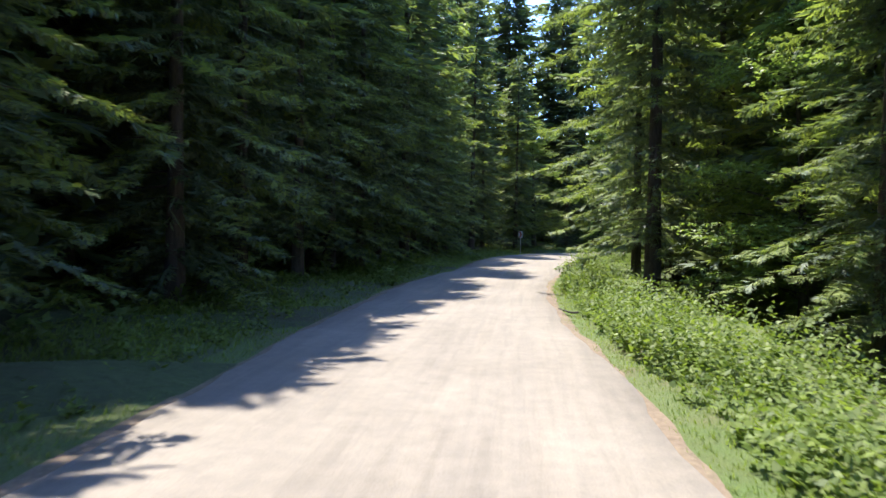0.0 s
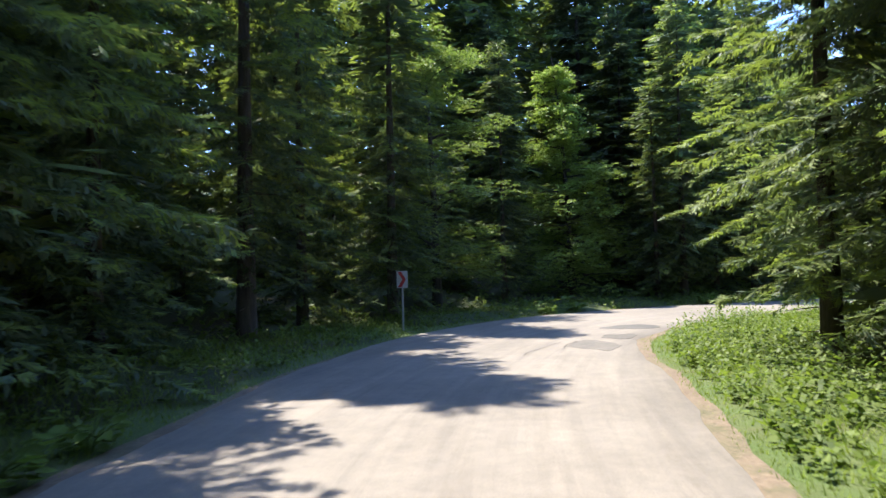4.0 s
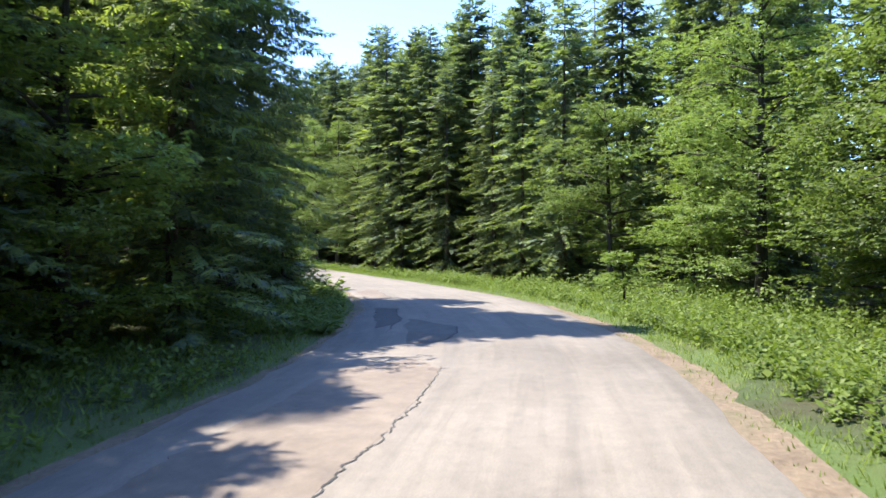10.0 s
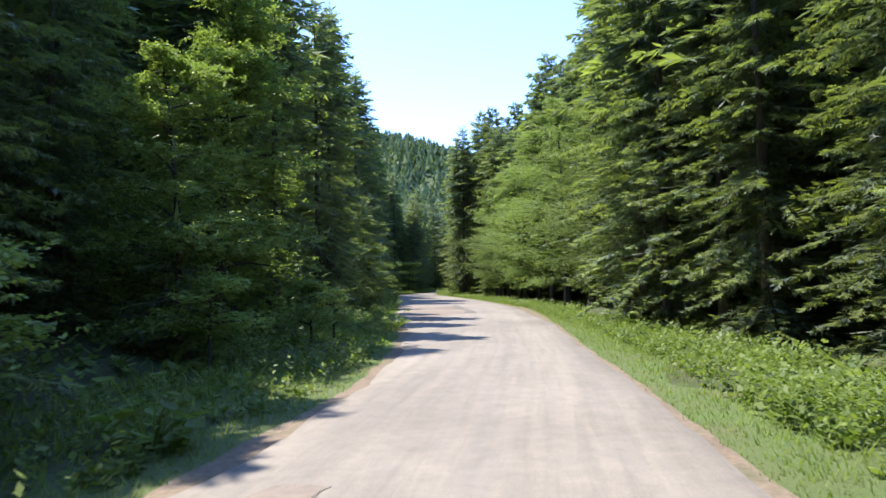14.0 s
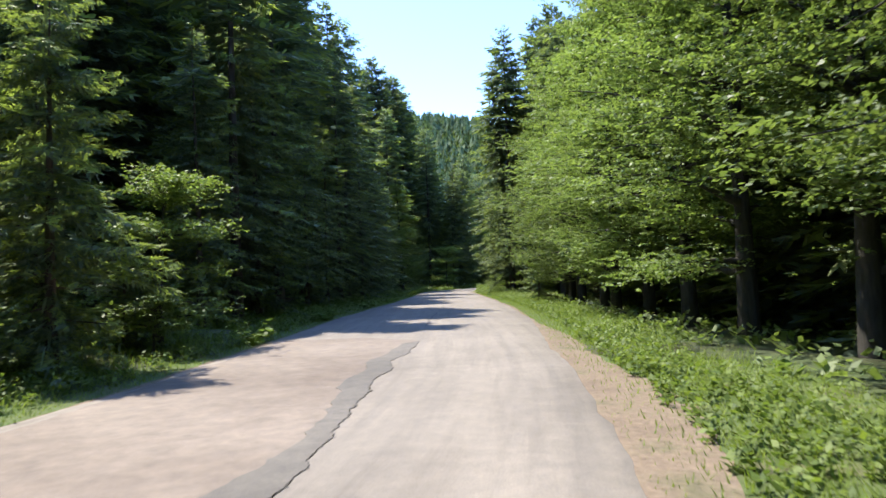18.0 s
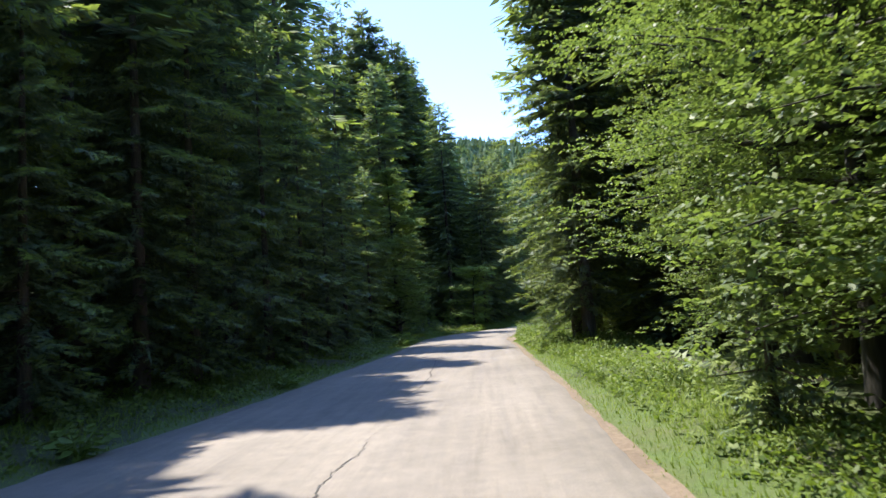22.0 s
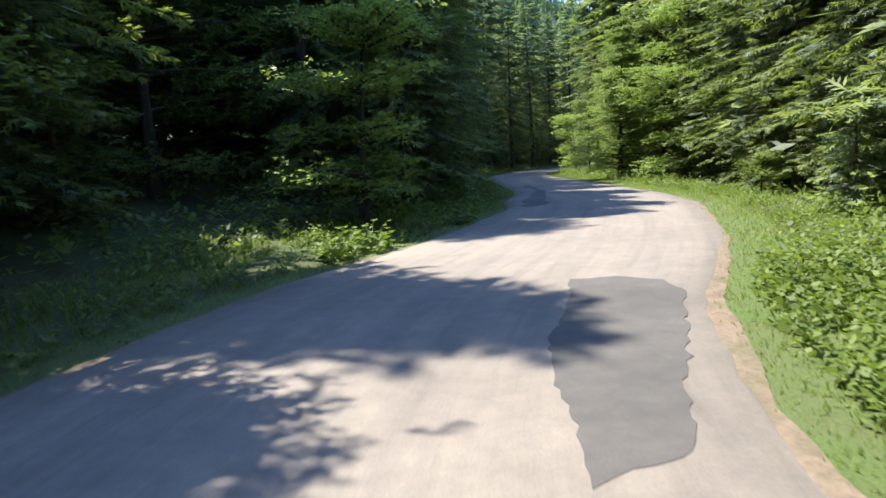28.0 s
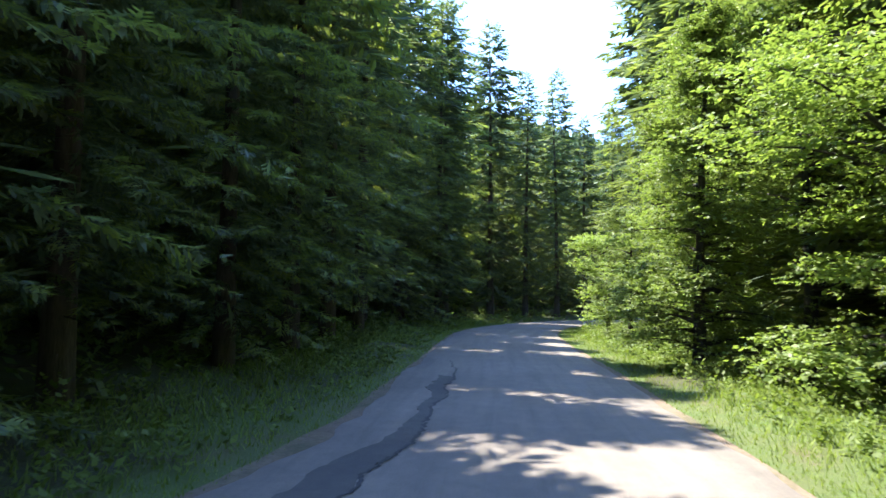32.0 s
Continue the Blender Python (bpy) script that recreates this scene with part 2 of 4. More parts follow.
# ---- the road's line ----
SPINE = [(-0.6, -42), (-0.5, -20), (0, 0), (0.85, 17), (2.2, 32.1), (3.3, 39.4), (5.45, 45.6), (8.75, 50.6), (12.95, 53.85), (17.3, 56.0),
         (21.8, 57.7), (26.5, 59.65), (31.3, 61.95), (35.7, 65.15), (39.55, 68.75), (43.55, 73.4), (48.35, 79.4), (52.95, 85.8), (57.4, 92.1),
         (61.2, 97.85), (64.4, 103.6), (69.7, 115.0), (74.8, 126.4), (80.35, 138.65), (85.5, 150.1), (88.7, 154.9), (92.7, 158.6), (96.2, 162.2),
         (99.5, 166.2), (105.5, 177), (110.8, 187.0), (114.8, 193.6), (119.8, 199.2), (126.2, 203.8), (135, 207.4), (148, 210.6), (166, 213.5), (190, 216), (216, 218)]
EDGE_L = [(-40, 2.8), (0, 2.85), (10, 3.3), (20, 3.5), (24, 3.3), (27, 3.0), (35, 3.1), (40, 3.4), (47, 4.0), (54, 4.6), (60, 4.5), (66, 3.8), (71, 3.5), (79, 3.5),
          (84, 3.1), (94, 2.6), (100, 2.75), (107, 3.4), (111, 4.0), (116, 5.0), (124, 5.75), (133, 5.9), (144, 5.65), (153, 5.0), (158, 4.5), (165, 4.2),
          (172, 3.7), (180, 3.5), (190, 3.5), (196, 3.1), (203, 2.8), (206, 2.8), (209, 2.2), (212, 1.9), (225, 1.9), (300, 2.0)]
EDGE_R = [(-40, 1.5), (0, 1.4), (7, 1.2), (13, 0.8), (18, 0.65), (21, 0.65), (24, 0.92), (30, 1.4), (36, 1.8), (40, 2.1), (43, 2.0), (48, 1.3), (54, 1.3), (60, 1.15),
          (67, 1.4), (77, 1.4), (85, 1.55), (93, 1.35), (97, 1.1), (104, 0.8), (111, 0.9), (118, 0.6), (124, 0.45), (131, 0.45), (137, 0.9), (146, 1.25), (152, 1.35),
          (160, 1.3), (170, 1.2), (178, 1.0), (183, 1.4), (190, 1.6), (195, 1.9), (202, 2.1), (207, 2.2), (213, 2.2), (300, 2.2)]


def spline(points, step=1.0):
    """Points every step metres along a smooth line; the third control point is where s is 0."""
    p = np.array(points, float)
    fine = []
    for i in range(1, len(p) - 2):
        a, b, c, d = p[i - 1], p[i], p[i + 1], p[i + 2]
        for u in np.linspace(0, 1, 24, endpoint=False):
            fine.append(0.5 * (2 * b + (c - a) * u + (2 * a - 5 * b + 4 * c - d) * u**2 + (3 * b - a - 3 * c + d) * u**3))
    fine = np.array(fine)
    s = np.r_[0, np.cumsum(np.hypot(*np.diff(fine, axis=0).T))]
    zero = s[np.argmin(np.hypot(*(fine - p[2]).T))]
    at = np.arange(math.ceil(-zero), s[-1] - zero, step)
    xy = np.stack([np.interp(at + zero, s, fine[:, k]) for k in (0, 1)], 1)
    return at, xy


ROAD_S, ROAD_XY = spline(SPINE)
ROAD_D = np.gradient(ROAD_XY, axis=0)
ROAD_D /= np.hypot(*ROAD_D.T)[:, None]
ROAD_N = np.stack([-ROAD_D[:, 1], ROAD_D[:, 0]], 1)      # to the left
ROAD_L = np.interp(ROAD_S, *zip(*EDGE_L))
ROAD_R = np.interp(ROAD_S, *zip(*EDGE_R))


def on_road(s, o, z=0.0):
    """The place s metres along the line and o metres to its left."""
    x, y = (np.interp(s, ROAD_S, ROAD_XY[:, k]) for k in (0, 1))
    nx, ny = (np.interp(s, ROAD_S, ROAD_N[:, k]) for k in (0, 1))
    return Vector((x + nx * o, y + ny * o, z))


def to_road(xy):
    """For n places: s, signed offset to the left, and the distance outside the asphalt (below 0 on it)."""
    xy = np.atleast_2d(np.asarray(xy, float))
    s, o, out = (np.empty(len(xy)) for _ in range(3))
    for i in range(0, len(xy), 2000):
        d = xy[i:i + 2000, None] - ROAD_XY[None]
        k = (d**2).sum(-1).argmin(1)
        e = d[np.arange(len(k)), k]
        off = (e * ROAD_N[k]).sum(-1)
        far = np.hypot(*e.T)
        off = np.where(off < 0, -far, far)
        s[i:i + 2000], o[i:i + 2000] = ROAD_S[k], off
        out[i:i + 2000] = np.where(off > 0, off - ROAD_L[k], -off - ROAD_R[k])
    return s, o, out


def ground_height(s, o, out):
    """The lie of the land: a bank rises on the left, the right falls away at first, hills far off."""
    d = np.maximum(out - 1.2, 0)
    left = 0.12 * np.minimum(d, 5) + 0.20 * np.maximum(d - 5, 0)
    drop = np.clip((52 - s) / 12, 0, 1)
    right = -0.28 * drop * np.minimum(d, 7) + (1 - drop) * (-0.05 * np.minimum(d, 8) + 0.14 * np.maximum(d - 9, 0)) + drop * 0.1 * np.maximum(d - 14, 0)
    z = np.where(o > 0, left, right)
    return -0.03 + np.minimum(z, 90 + 0.05 * z) * np.where(z > 40, 0.9, 1)


def ground_at(x, y):
    return float(ground_height(*to_road([(x, y)]))[0])


# ---- ground, verge soil, asphalt ----
def build_ground():
    def ticks(lo, hi, fine_lo, fine_hi, fine):
        mid = np.arange(fine_lo, fine_hi, fine)
        return np.r_[np.linspace(lo, fine_lo - 12, 14), mid, np.linspace(fine_hi + 12, hi, 14)]
    xs, ys = ticks(-520, 700, -30, 170, 1.6), ticks(-420, 800, -24, 250, 1.6)
    gx, gy = np.meshgrid(xs, ys)
    xy = np.stack([gx.ravel(), gy.ravel()], 1)
    s, o, out = to_road(xy)
    z = ground_height(s, o, out)
    rng = np.random.default_rng(5)
    z = z + np.where(out > 1.5, 0.10 * rng.standard_normal(len(z)), 0)
    w, h = len(xs), len(ys)
    faces = [(j * w + i, j * w + i + 1, (j + 1) * w + i + 1, (j + 1) * w + i) for j in range(h - 1) for i in range(w - 1)]
    me = mesh_from("ground", np.c_[xy, z], faces, [FLOOR], smooth=True)
    tagged(new("ground", me), "brown and green forest floor of moss and litter", "ground", kind="structure")


def strip(name, cols, z_of, mat, label, category, step=0.3):
    """A strip along the road; cols give offsets at each station."""
    st = np.arange(-18, 292, step)
    verts, faces, uvs = [], [], []
    rows = [cols(s) for s in st]
    n = len(rows[0])
    for s, row in zip(st, rows):
        for k, o in enumerate(row):
            verts.append(on_road(s, o, z_of(k, n)))
            uvs.append((o, s))
    for i in range(len(st) - 1):
        for k in range(n - 1):
            a = i * n + k
            faces.append((a, a + 1, a + n + 1, a + n))
    me = mesh_from(name, verts, [f[::-1] for f in faces], [mat], smooth=True)
    uv = me.uv_layers.new(name="UVMap")
    idx = np.empty(len(me.loops), dtype=np.int32)
    me.loops.foreach_get("vertex_index", idx)
    uv.data.foreach_set("uv", np.array(uvs, dtype=np.float32)[idx].ravel())
    return tagged(new(name, me), label, category, kind="structure")


def wob(s, seed, size=1.0):
    return size * (noise.noise(Vector((s * 0.35, seed, 0))) + 0.6 * noise.noise(Vector((s * 1.3, seed + 9, 0))) + 0.3 * noise.noise(Vector((s * 2.3, seed + 3, 0))))


def road_cols(s):
    left = np.interp(s, *zip(*EDGE_L)) + wob(s, 1.5, 0.16)
    right = -np.interp(s, *zip(*EDGE_R)) + wob(s, 4.5, 0.10)
    inner = np.linspace(left, right, 9)
    return [left + 0.05, *inner, right - 0.05]


def soil_left(s):
    e = np.interp(s, *zip(*EDGE_L))
    w = np.interp(s, *zip(*SOIL_L))
    return [e + w + wob(s, 21.5, 0.06 + 0.2 * w), e + 0.05, e - 0.25]


def soil_right(s):
    e = -np.interp(s, *zip(*EDGE_R))
    w = np.interp(s, *zip(*SOIL_R))
    return [e + 0.25, e - 0.05, e - w + wob(s, 31.5, 0.05 + 0.2 * w)]


def turf_left(s):
    e = np.interp(s, *zip(*EDGE_L))
    return [e + 2.6 + wob(s, 51.5, 0.7), e + 1.2, e + 0.3, e - 0.2]


def turf_right(s):
    e = -np.interp(s, *zip(*EDGE_R))
    return [e + 0.2, e - 0.3, e - 1.2, e - 3.2 + wob(s, 61.5, 0.7)]


crack_edges = [[(47.9, -0.5), (48.6, -0.45), (49.2, -0.5), (49.35, -0.9), (48.9, -1.2)], [(45.6, -0.2), (46.4, -0.12), (47.3, -0.2), (47.7, -0.5)], [(44.5, 0.3), (46, 0.25), (47.2, 0.1)]]

# widths of the bare soil beside the asphalt
SOIL_L = [(-20, 0.12), (50, 0.15), (56, 0.5), (62, 0.6), (66, 0.2), (88, 0.35), (96, 0.2), (112, 0.3), (135, 0.15), (300, 0.12)]
SOIL_R = [(-20, 0.14), (16, 0.17), (22, 0.22), (28, 0.16), (44, 0.25), (48, 0.3), (53, 0.2), (60, 0.3), (68, 0.45), (76, 0.45), (84, 0.28), (92, 0.17), (112, 0.14), (119, 0.5), (124, 0.8), (131, 0.7),
          (137, 0.2), (142, 0.14), (160, 0.17), (168, 0.22), (177, 0.30), (184, 0.2), (195, 0.14), (300, 0.14)]


build_ground()
ROAD = strip("road", road_cols, lambda k, n: -0.04 if k in (0, n - 1) else 0.010 + 0.006 * math.sin(math.pi * (k - 1) / (n - 3)), ASPHALT,
      "narrow forest road of pale worn asphalt", "road")
strip("turf_left", turf_left, lambda k, n: (-0.02, -0.02, -0.02, -0.02)[k] if k else 0.06, TURF, "short green turf on the verge", "verge")
strip("turf_right", turf_right, lambda k, n: -0.02 if k < 3 else -0.05, TURF, "short green turf on the verge", "verge")
strip("verge_left", soil_left, lambda k, n: (-0.014, -0.008, -0.008)[k], SOIL, "strip of bare brown soil beside the asphalt", "verge")
strip("verge_right", soil_right, lambda k, n: (-0.008, -0.008, -0.014)[k], SOIL, "strip of bare brown soil and gravel beside the asphalt", "verge")



def side_track():
    """A dirt track leaving the road on the right."""
    line = [(175.0, -1.0), (176.0, -1.3), (176.9, -1.6), (177.5, -2.1), (178.2, -2.9), (179.2, -5.5), (180.6, -9.5), (182.6, -9.5), (181.0, -5.5), (180.2, -2.8), (179.7, -1.4), (179.4, -0.85), (177.4, -0.85), (175.4, -0.9)]
    pts = []
    for i, (s0, o0) in enumerate(line):
        s1, o1 = line[(i + 1) % len(line)]
        for k in range(8):
            f = k / 8
            p = on_road(s0 + (s1 - s0) * f + wob(i + f, 71.5, 0.07), o0 + (o1 - o0) * f + wob(i + f, 81.5, 0.07))
            pts.append((p.x, p.y, max(ground_at(p.x, p.y) + 0.04, -0.012 if o0 > -4.6 else -9) if o0 < -1.5 else -0.004))
    bm = bmesh.new()
    top = [bm.verts.new(p) for p in pts]
    low = [bm.verts.new((p[0], p[1], p[2] - 0.2)) for p in pts]
    bm.faces.new(top)
    for i in range(len(pts)):
        k = (i + 1) % len(pts)
        bm.faces.new((top[i], low[i], low[k], top[k]))
    bmesh.ops.triangulate(bm, faces=bm.faces[:])
    bmesh.ops.recalc_face_normals(bm, faces=bm.faces[:])
    me = bpy.data.meshes.new("dirt_track")
    bm.to_mesh(me)
    me.materials.append(SOIL)
    tagged(new("dirt_track", me), "bare brown dirt track leaving the road into the wood", "track", kind="structure")


side_track()


# ---- repairs in the asphalt ----
def ragged(s):
    return 0.12 * noise.noise(Vector((s * 0.9, 5, 1))) + 0.06 * noise.noise(Vector((s * 3.1, 2, 7))) + 0.05 * noise.noise(Vector((s * 9.0, 8, 3))) + 0.03 * noise.noise(Vector((s * 23.0, 1, 3)))


def road_patch(outline, mat, label, lift=0.007, name="patch"):
    """A flush repair: an outline of stations and offsets, its edge roughened."""
    pts = []
    n = len(outline)
    for i in range(n):
        (s0, o0), (s1, o1) = outline[i], outline[(i + 1) % n]
        steps = max(2, int(math.hypot(s1 - s0, o1 - o0) / 0.12))
        for k in range(steps):
            f = k / steps
            sa = s0 + (s1 - s0) * f
            w = 0.08 * noise.noise(Vector((sa * 6.1, o0 * 5.3 + f * 3, 2)))
            pts.append(on_road(sa + w, o0 + (o1 - o0) * f + ragged(sa), 0.010 + lift))
    bm = bmesh.new()
    top = [bm.verts.new(p) for p in pts]
    low = [bm.verts.new(p - Vector((0, 0, 0.02 + lift))) for p in pts]
    bm.faces.new(top)
    for i in range(len(pts)):
        j = (i + 1) % len(pts)
        bm.faces.new((top[i], low[i], low[j], top[j]))
    bmesh.ops.recalc_face_normals(bm, faces=bm.faces[:])
    bmesh.ops.triangulate(bm, faces=bm.faces[:])
    me = bpy.data.meshes.new(name)
    bm.to_mesh(me)
    me.materials.append(mat)
    part(name, me, ROAD, label)


def crack(line, width, mat, label="dark crack in the asphalt"):
    """A thin ragged line along stations and offsets."""
    s = np.array([p[0] for p in line])
    o = np.array([p[1] for p in line])
    order = np.linspace(0, 1, len(line))
    left, right = [], []
    count = max(8, int(np.hypot(np.diff(s), np.diff(o)).sum() / 0.05))
    for k in range(count + 1):
        f = k / count
        a, c = np.interp(f, order, s), np.interp(f, order, o)
        c += ragged(a)
        w = width * (0.6 + 0.9 * abs(noise.noise(Vector((a * 3.0, 11, 4))))) * min(1, 6 * f + 0.2, 6 * (1 - f) + 0.2)
        left.append(on_road(a, c + w, 0.022))
        right.append(on_road(a, c - w, 0.022))
    n = count + 1
    faces = [(i, n + i, n + i + 1, i + 1) for i in range(count)]
    part("crack", mesh_from("crack", left + right, faces, [mat]), ROAD, label)


road_patch([(50.9, 0.36), (51.8, 0.17), (52.3, -0.25), (52.1, -0.8), (51.5, -1.05), (50.9, -0.93), (50.7, -0.54), (50.6, 0.13)], PATCH, "smooth grey asphalt patch")
road_patch([(46.2, -0.15), (47.0, -0.19), (47.6, -0.30), (47.6, -0.6), (47.1, -1.0), (46.6, -1.2), (45.6, -1.1)], STAIN, "dusty repair in the asphalt")
road_patch([(49.1, -0.42), (49.3, -0.9), (48.9, -1.15), (48.3, -1.15), (48.0, -0.98), (48.2, -0.49)], STAIN, "dusty repair in the asphalt")
road_patch([(64.0, 3.5), (66.0, 2.9), (67.1, 2.6), (68.3, 2.28), (69.4, 1.85), (71.2, 1.6), (73.0, 1.5), (75.8, 1.5), (76.6, 2.0), (75.5, 2.8), (70, 2.95), (66.5, 3.4)], PATCH_DUSTY, "old resurfaced strip with a broken edge")
crack([(65.5, 3.0), (67.1, 2.6), (68.3, 2.28), (69.4, 1.81), (71.2, 1.58), (72.5, 1.5), (73.6, 1.45), (76.1, 1.5)], 0.013, TAR)
road_patch([(78.3, 2.25), (78.2, 1.9), (78.9, 1.45), (79.8, 1.3), (80.7, 1.25), (81.2, 1.6), (82.3, 2.1), (81.0, 2.3), (79.6, 2.2)], STAIN, "dark sunken repair")
crack([(78.2, 2.2), (78.6, 1.6), (79.6, 1.3), (80.7, 1.3)], 0.03, TAR)
road_patch([(192.9, 0.35), (193.4, 0.72), (194.3, 0.85), (194.9, 0.72), (194.7, 0.35), (194.0, 0.22), (193.3, 0.2)], SOFT, "faint oily stain on the asphalt", 0.005, "stain")
road_patch([(72.6, 1.9), (73.6, 2.15), (74.6, 2.1), (75.6, 1.75), (76.2, 1.4), (75.2, 1.35), (74.2, 1.7), (73.4, 1.62)], SOFT, "faint dark scuff on the asphalt", 0.005, "stain")
road_patch([(80.6, 2.85), (81.2, 2.5), (82.2, 2.3), (83.4, 2.36), (84.8, 2.26), (85.3, 2.75), (83, 2.88)], PATCH, "grey repair along the road edge")
crack([(79.6, 2.6), (81.2, 2.52), (82.2, 2.3), (83.4, 2.36), (84.8, 2.26), (85.3, 2.7)], 0.02, TAR)
road_patch([(93.0, 1.64), (91.5, 1.75), (90.2, 1.89), (88.8, 1.91), (88.0, 2.18), (87.9, 2.6), (88.9, 2.75), (91.5, 2.5), (93.0, 2.04)], PATCH_DUSTY, "brown dusty repair at the road edge")
crack([(88.0, 2.5), (88.1, 2.18), (88.8, 1.93), (90.2, 1.89), (91.5, 1.75), (93.0, 1.64)], 0.010, TAR)
road_patch([(113.5, 3.4), (117, 3.5), (119.8, 2.8), (121, 1.8), (122.2, 1.88), (124.3, 2.08), (126.5, 2.3), (129.5, 2.38), (133.1, 2.12), (134.6, 3.6), (134.5, 5.7), (128, 5.7), (121.9, 5.45), (116, 4.9)], PATCH_DUSTY, "wide brown resurfaced area")
crack([(119.8, 2.8), (121, 1.8), (122.2, 1.88), (124.3, 2.08), (126.5, 2.3), (129.5, 2.38), (133.1, 2.12)], 0.008, TAR)
road_patch([(121.0, 2.3), (122.2, 2.36), (123.3, 2.25), (124.7, 2.36), (126.6, 2.72), (129.7, 2.8), (132.6, 2.5), (133.1, 2.12), (129.5, 2.38), (126.5, 2.3), (124.3, 2.08), (122.2, 1.88), (121.0, 1.8)], STAIN, "grey band of old asphalt with a jagged edge", 0.012)
for line in crack_edges:
    crack(line, 0.010, TAR)
crack([(137, 2.2), (142, 2.1), (148, 1.7), (153, 1.55)], 0.012, TAR)
crack([(156.6, 1.51), (159.3, 1.39), (162.1, 1.5), (165.7, 1.65), (168, 1.6)], 0.014, TAR)
road_patch([(190.4, -0.12), (190.7, -0.65), (190.5, -1.15), (189.8, -1.42), (188.0, -1.35), (185.6, -1.0), (185.2, -0.5), (187.6, -0.25), (189.2, -0.3)], PATCH, "dark grey asphalt patch")
road_patch([(203.0, 2.5), (203.9, 2.38), (205.6, 2.34), (208.0, 1.82), (209.9, 1.5), (211.0, 1.24), (212.3, 1.13), (214.6, 1.2), (216.6, 1.25), (216.4, 0.95), (214.4, 0.95), (212.9, 0.98), (211.2, 0.95),
            (209.6, 1.12), (208.1, 1.34), (206.1, 1.56), (205.0, 1.72), (204.1, 1.68), (203.3, 1.78), (202.6, 2.1)], PATCH, "dark sunken repair", 0.010)
crack([(202.6, 1.85), (204.1, 1.66), (205, 1.7), (206.1, 1.54), (208.1, 1.32), (209.6, 1.1), (211.2, 0.95), (212.9, 0.97), (215.4, 0.92), (218, 1.0), (220, 1.3)], 0.03, TAR, "wide tarred crack")

# ---- trees ----
def rhombs(base, tip, side, width, mid=0.45):
    """Leaf-shaped faces: arrays of base and tip places, the sideways way and half width."""
    m = base + (tip - base) * mid
    return np.stack([base, m + side * width[:, None], tip, m - side * width[:, None]], 1)


def fine_bough(rng, quads, index, start, out, length, rise, fresh):
    """A flat drooping spray: branchlets on both sides of the bough, each with short needled shoots."""
    up = np.array([0, 0, 1.0])
    sidev = np.array([-out[1], out[0], 0.0])
    k = int(np.clip(length / 0.088, 6, 32))
    f = np.linspace(0.14, 1.0, k) + rng.normal(0, 0.012, k)
    curl = rng.normal(0, 0.10)
    axis = start + out * (length * f)[:, None] + sidev * (curl * length * f**2)[:, None] + up * (length * (rise * f - 0.26 * f**2 + 0.20 * f**3))[:, None]
    tilt = rng.normal(0, 0.16)
    # outer shoots take the paler colour, for new growth and a sunlit look
    ix = np.where((f > fresh) & (rng.random(k) < 0.75), 1, 0)
    for sgn in (-1, 1):
        tl = np.minimum(0.40 * length * np.clip(1.05 - f, 0, 1) ** 0.75 + 0.08, 0.34) * rng.uniform(0.5, 1.3, k)
        way = out * 0.6 + sidev * sgn * 0.8 + up * (-0.16 + tilt * sgn) + rng.normal(0, 0.20, (k, 3))
        way /= np.linalg.norm(way, axis=1)[:, None]
        across = np.cross(way, up + rng.normal(0, 0.16, (k, 3)))
        across /= np.linalg.norm(across, axis=1)[:, None]
        tip = axis + way * tl[:, None] - up * (0.25 * tl**2)[:, None]
        quads.append(rhombs(axis, tip, across, 0.015 + 0.028 * tl, 0.5))
        index.append(ix)
        for g in (0.22, 0.46, 0.72):
            for s2 in (-1, 1):
                base = axis + (tip - axis) * g
                sl = (0.40 * tl * (1.15 - g) + 0.045) * rng.uniform(0.7, 1.3, k)
                end = base + (way * 0.72 + across * s2 * 0.69 - up * 0.10) * sl[:, None]
                quads.append(rhombs(base, end, across * 0.7 - way * s2 * 0.7, 0.009 + 0.04 * sl, 0.5))
                index.append(np.where(rng.random(k) < 0.18, 1, ix))
        # shoots hanging under the spray
        base = axis + (tip - axis) * 0.35
        quads.append(rhombs(base, base + way * (0.3 * tl)[:, None] - up * rng.uniform(0.05, 0.15, k)[:, None], across, 0.016 + 0.03 * tl, 0.5))
        index.append(np.zeros(k, int))
    # the dark twiggy core near the trunk
    for g in (0.08, 0.18, 0.28, 0.38, 0.5):
        at = start + out * length * g + up * length * rise * g + rng.normal(0, 0.10, 3)
        quads.append(rhombs(at[None], at[None] + out[None] * rng.uniform(0.12, 0.25) * length + (rng.normal(0, 0.14, 3) - up * 0.15)[None], sidev[None] + rng.normal(0, 0.5, (1, 3)), np.array([0.012 + 0.003 * length]), 0.5))
        index.append(np.array([0]))
    root = start + out * length * 0.45 + up * length * (rise * 0.45 - 0.05)
    quads.append(rhombs(start[None], root[None], sidev[None], np.array([0.016 + 0.006 * length])))
    index.append(np.array([0]))


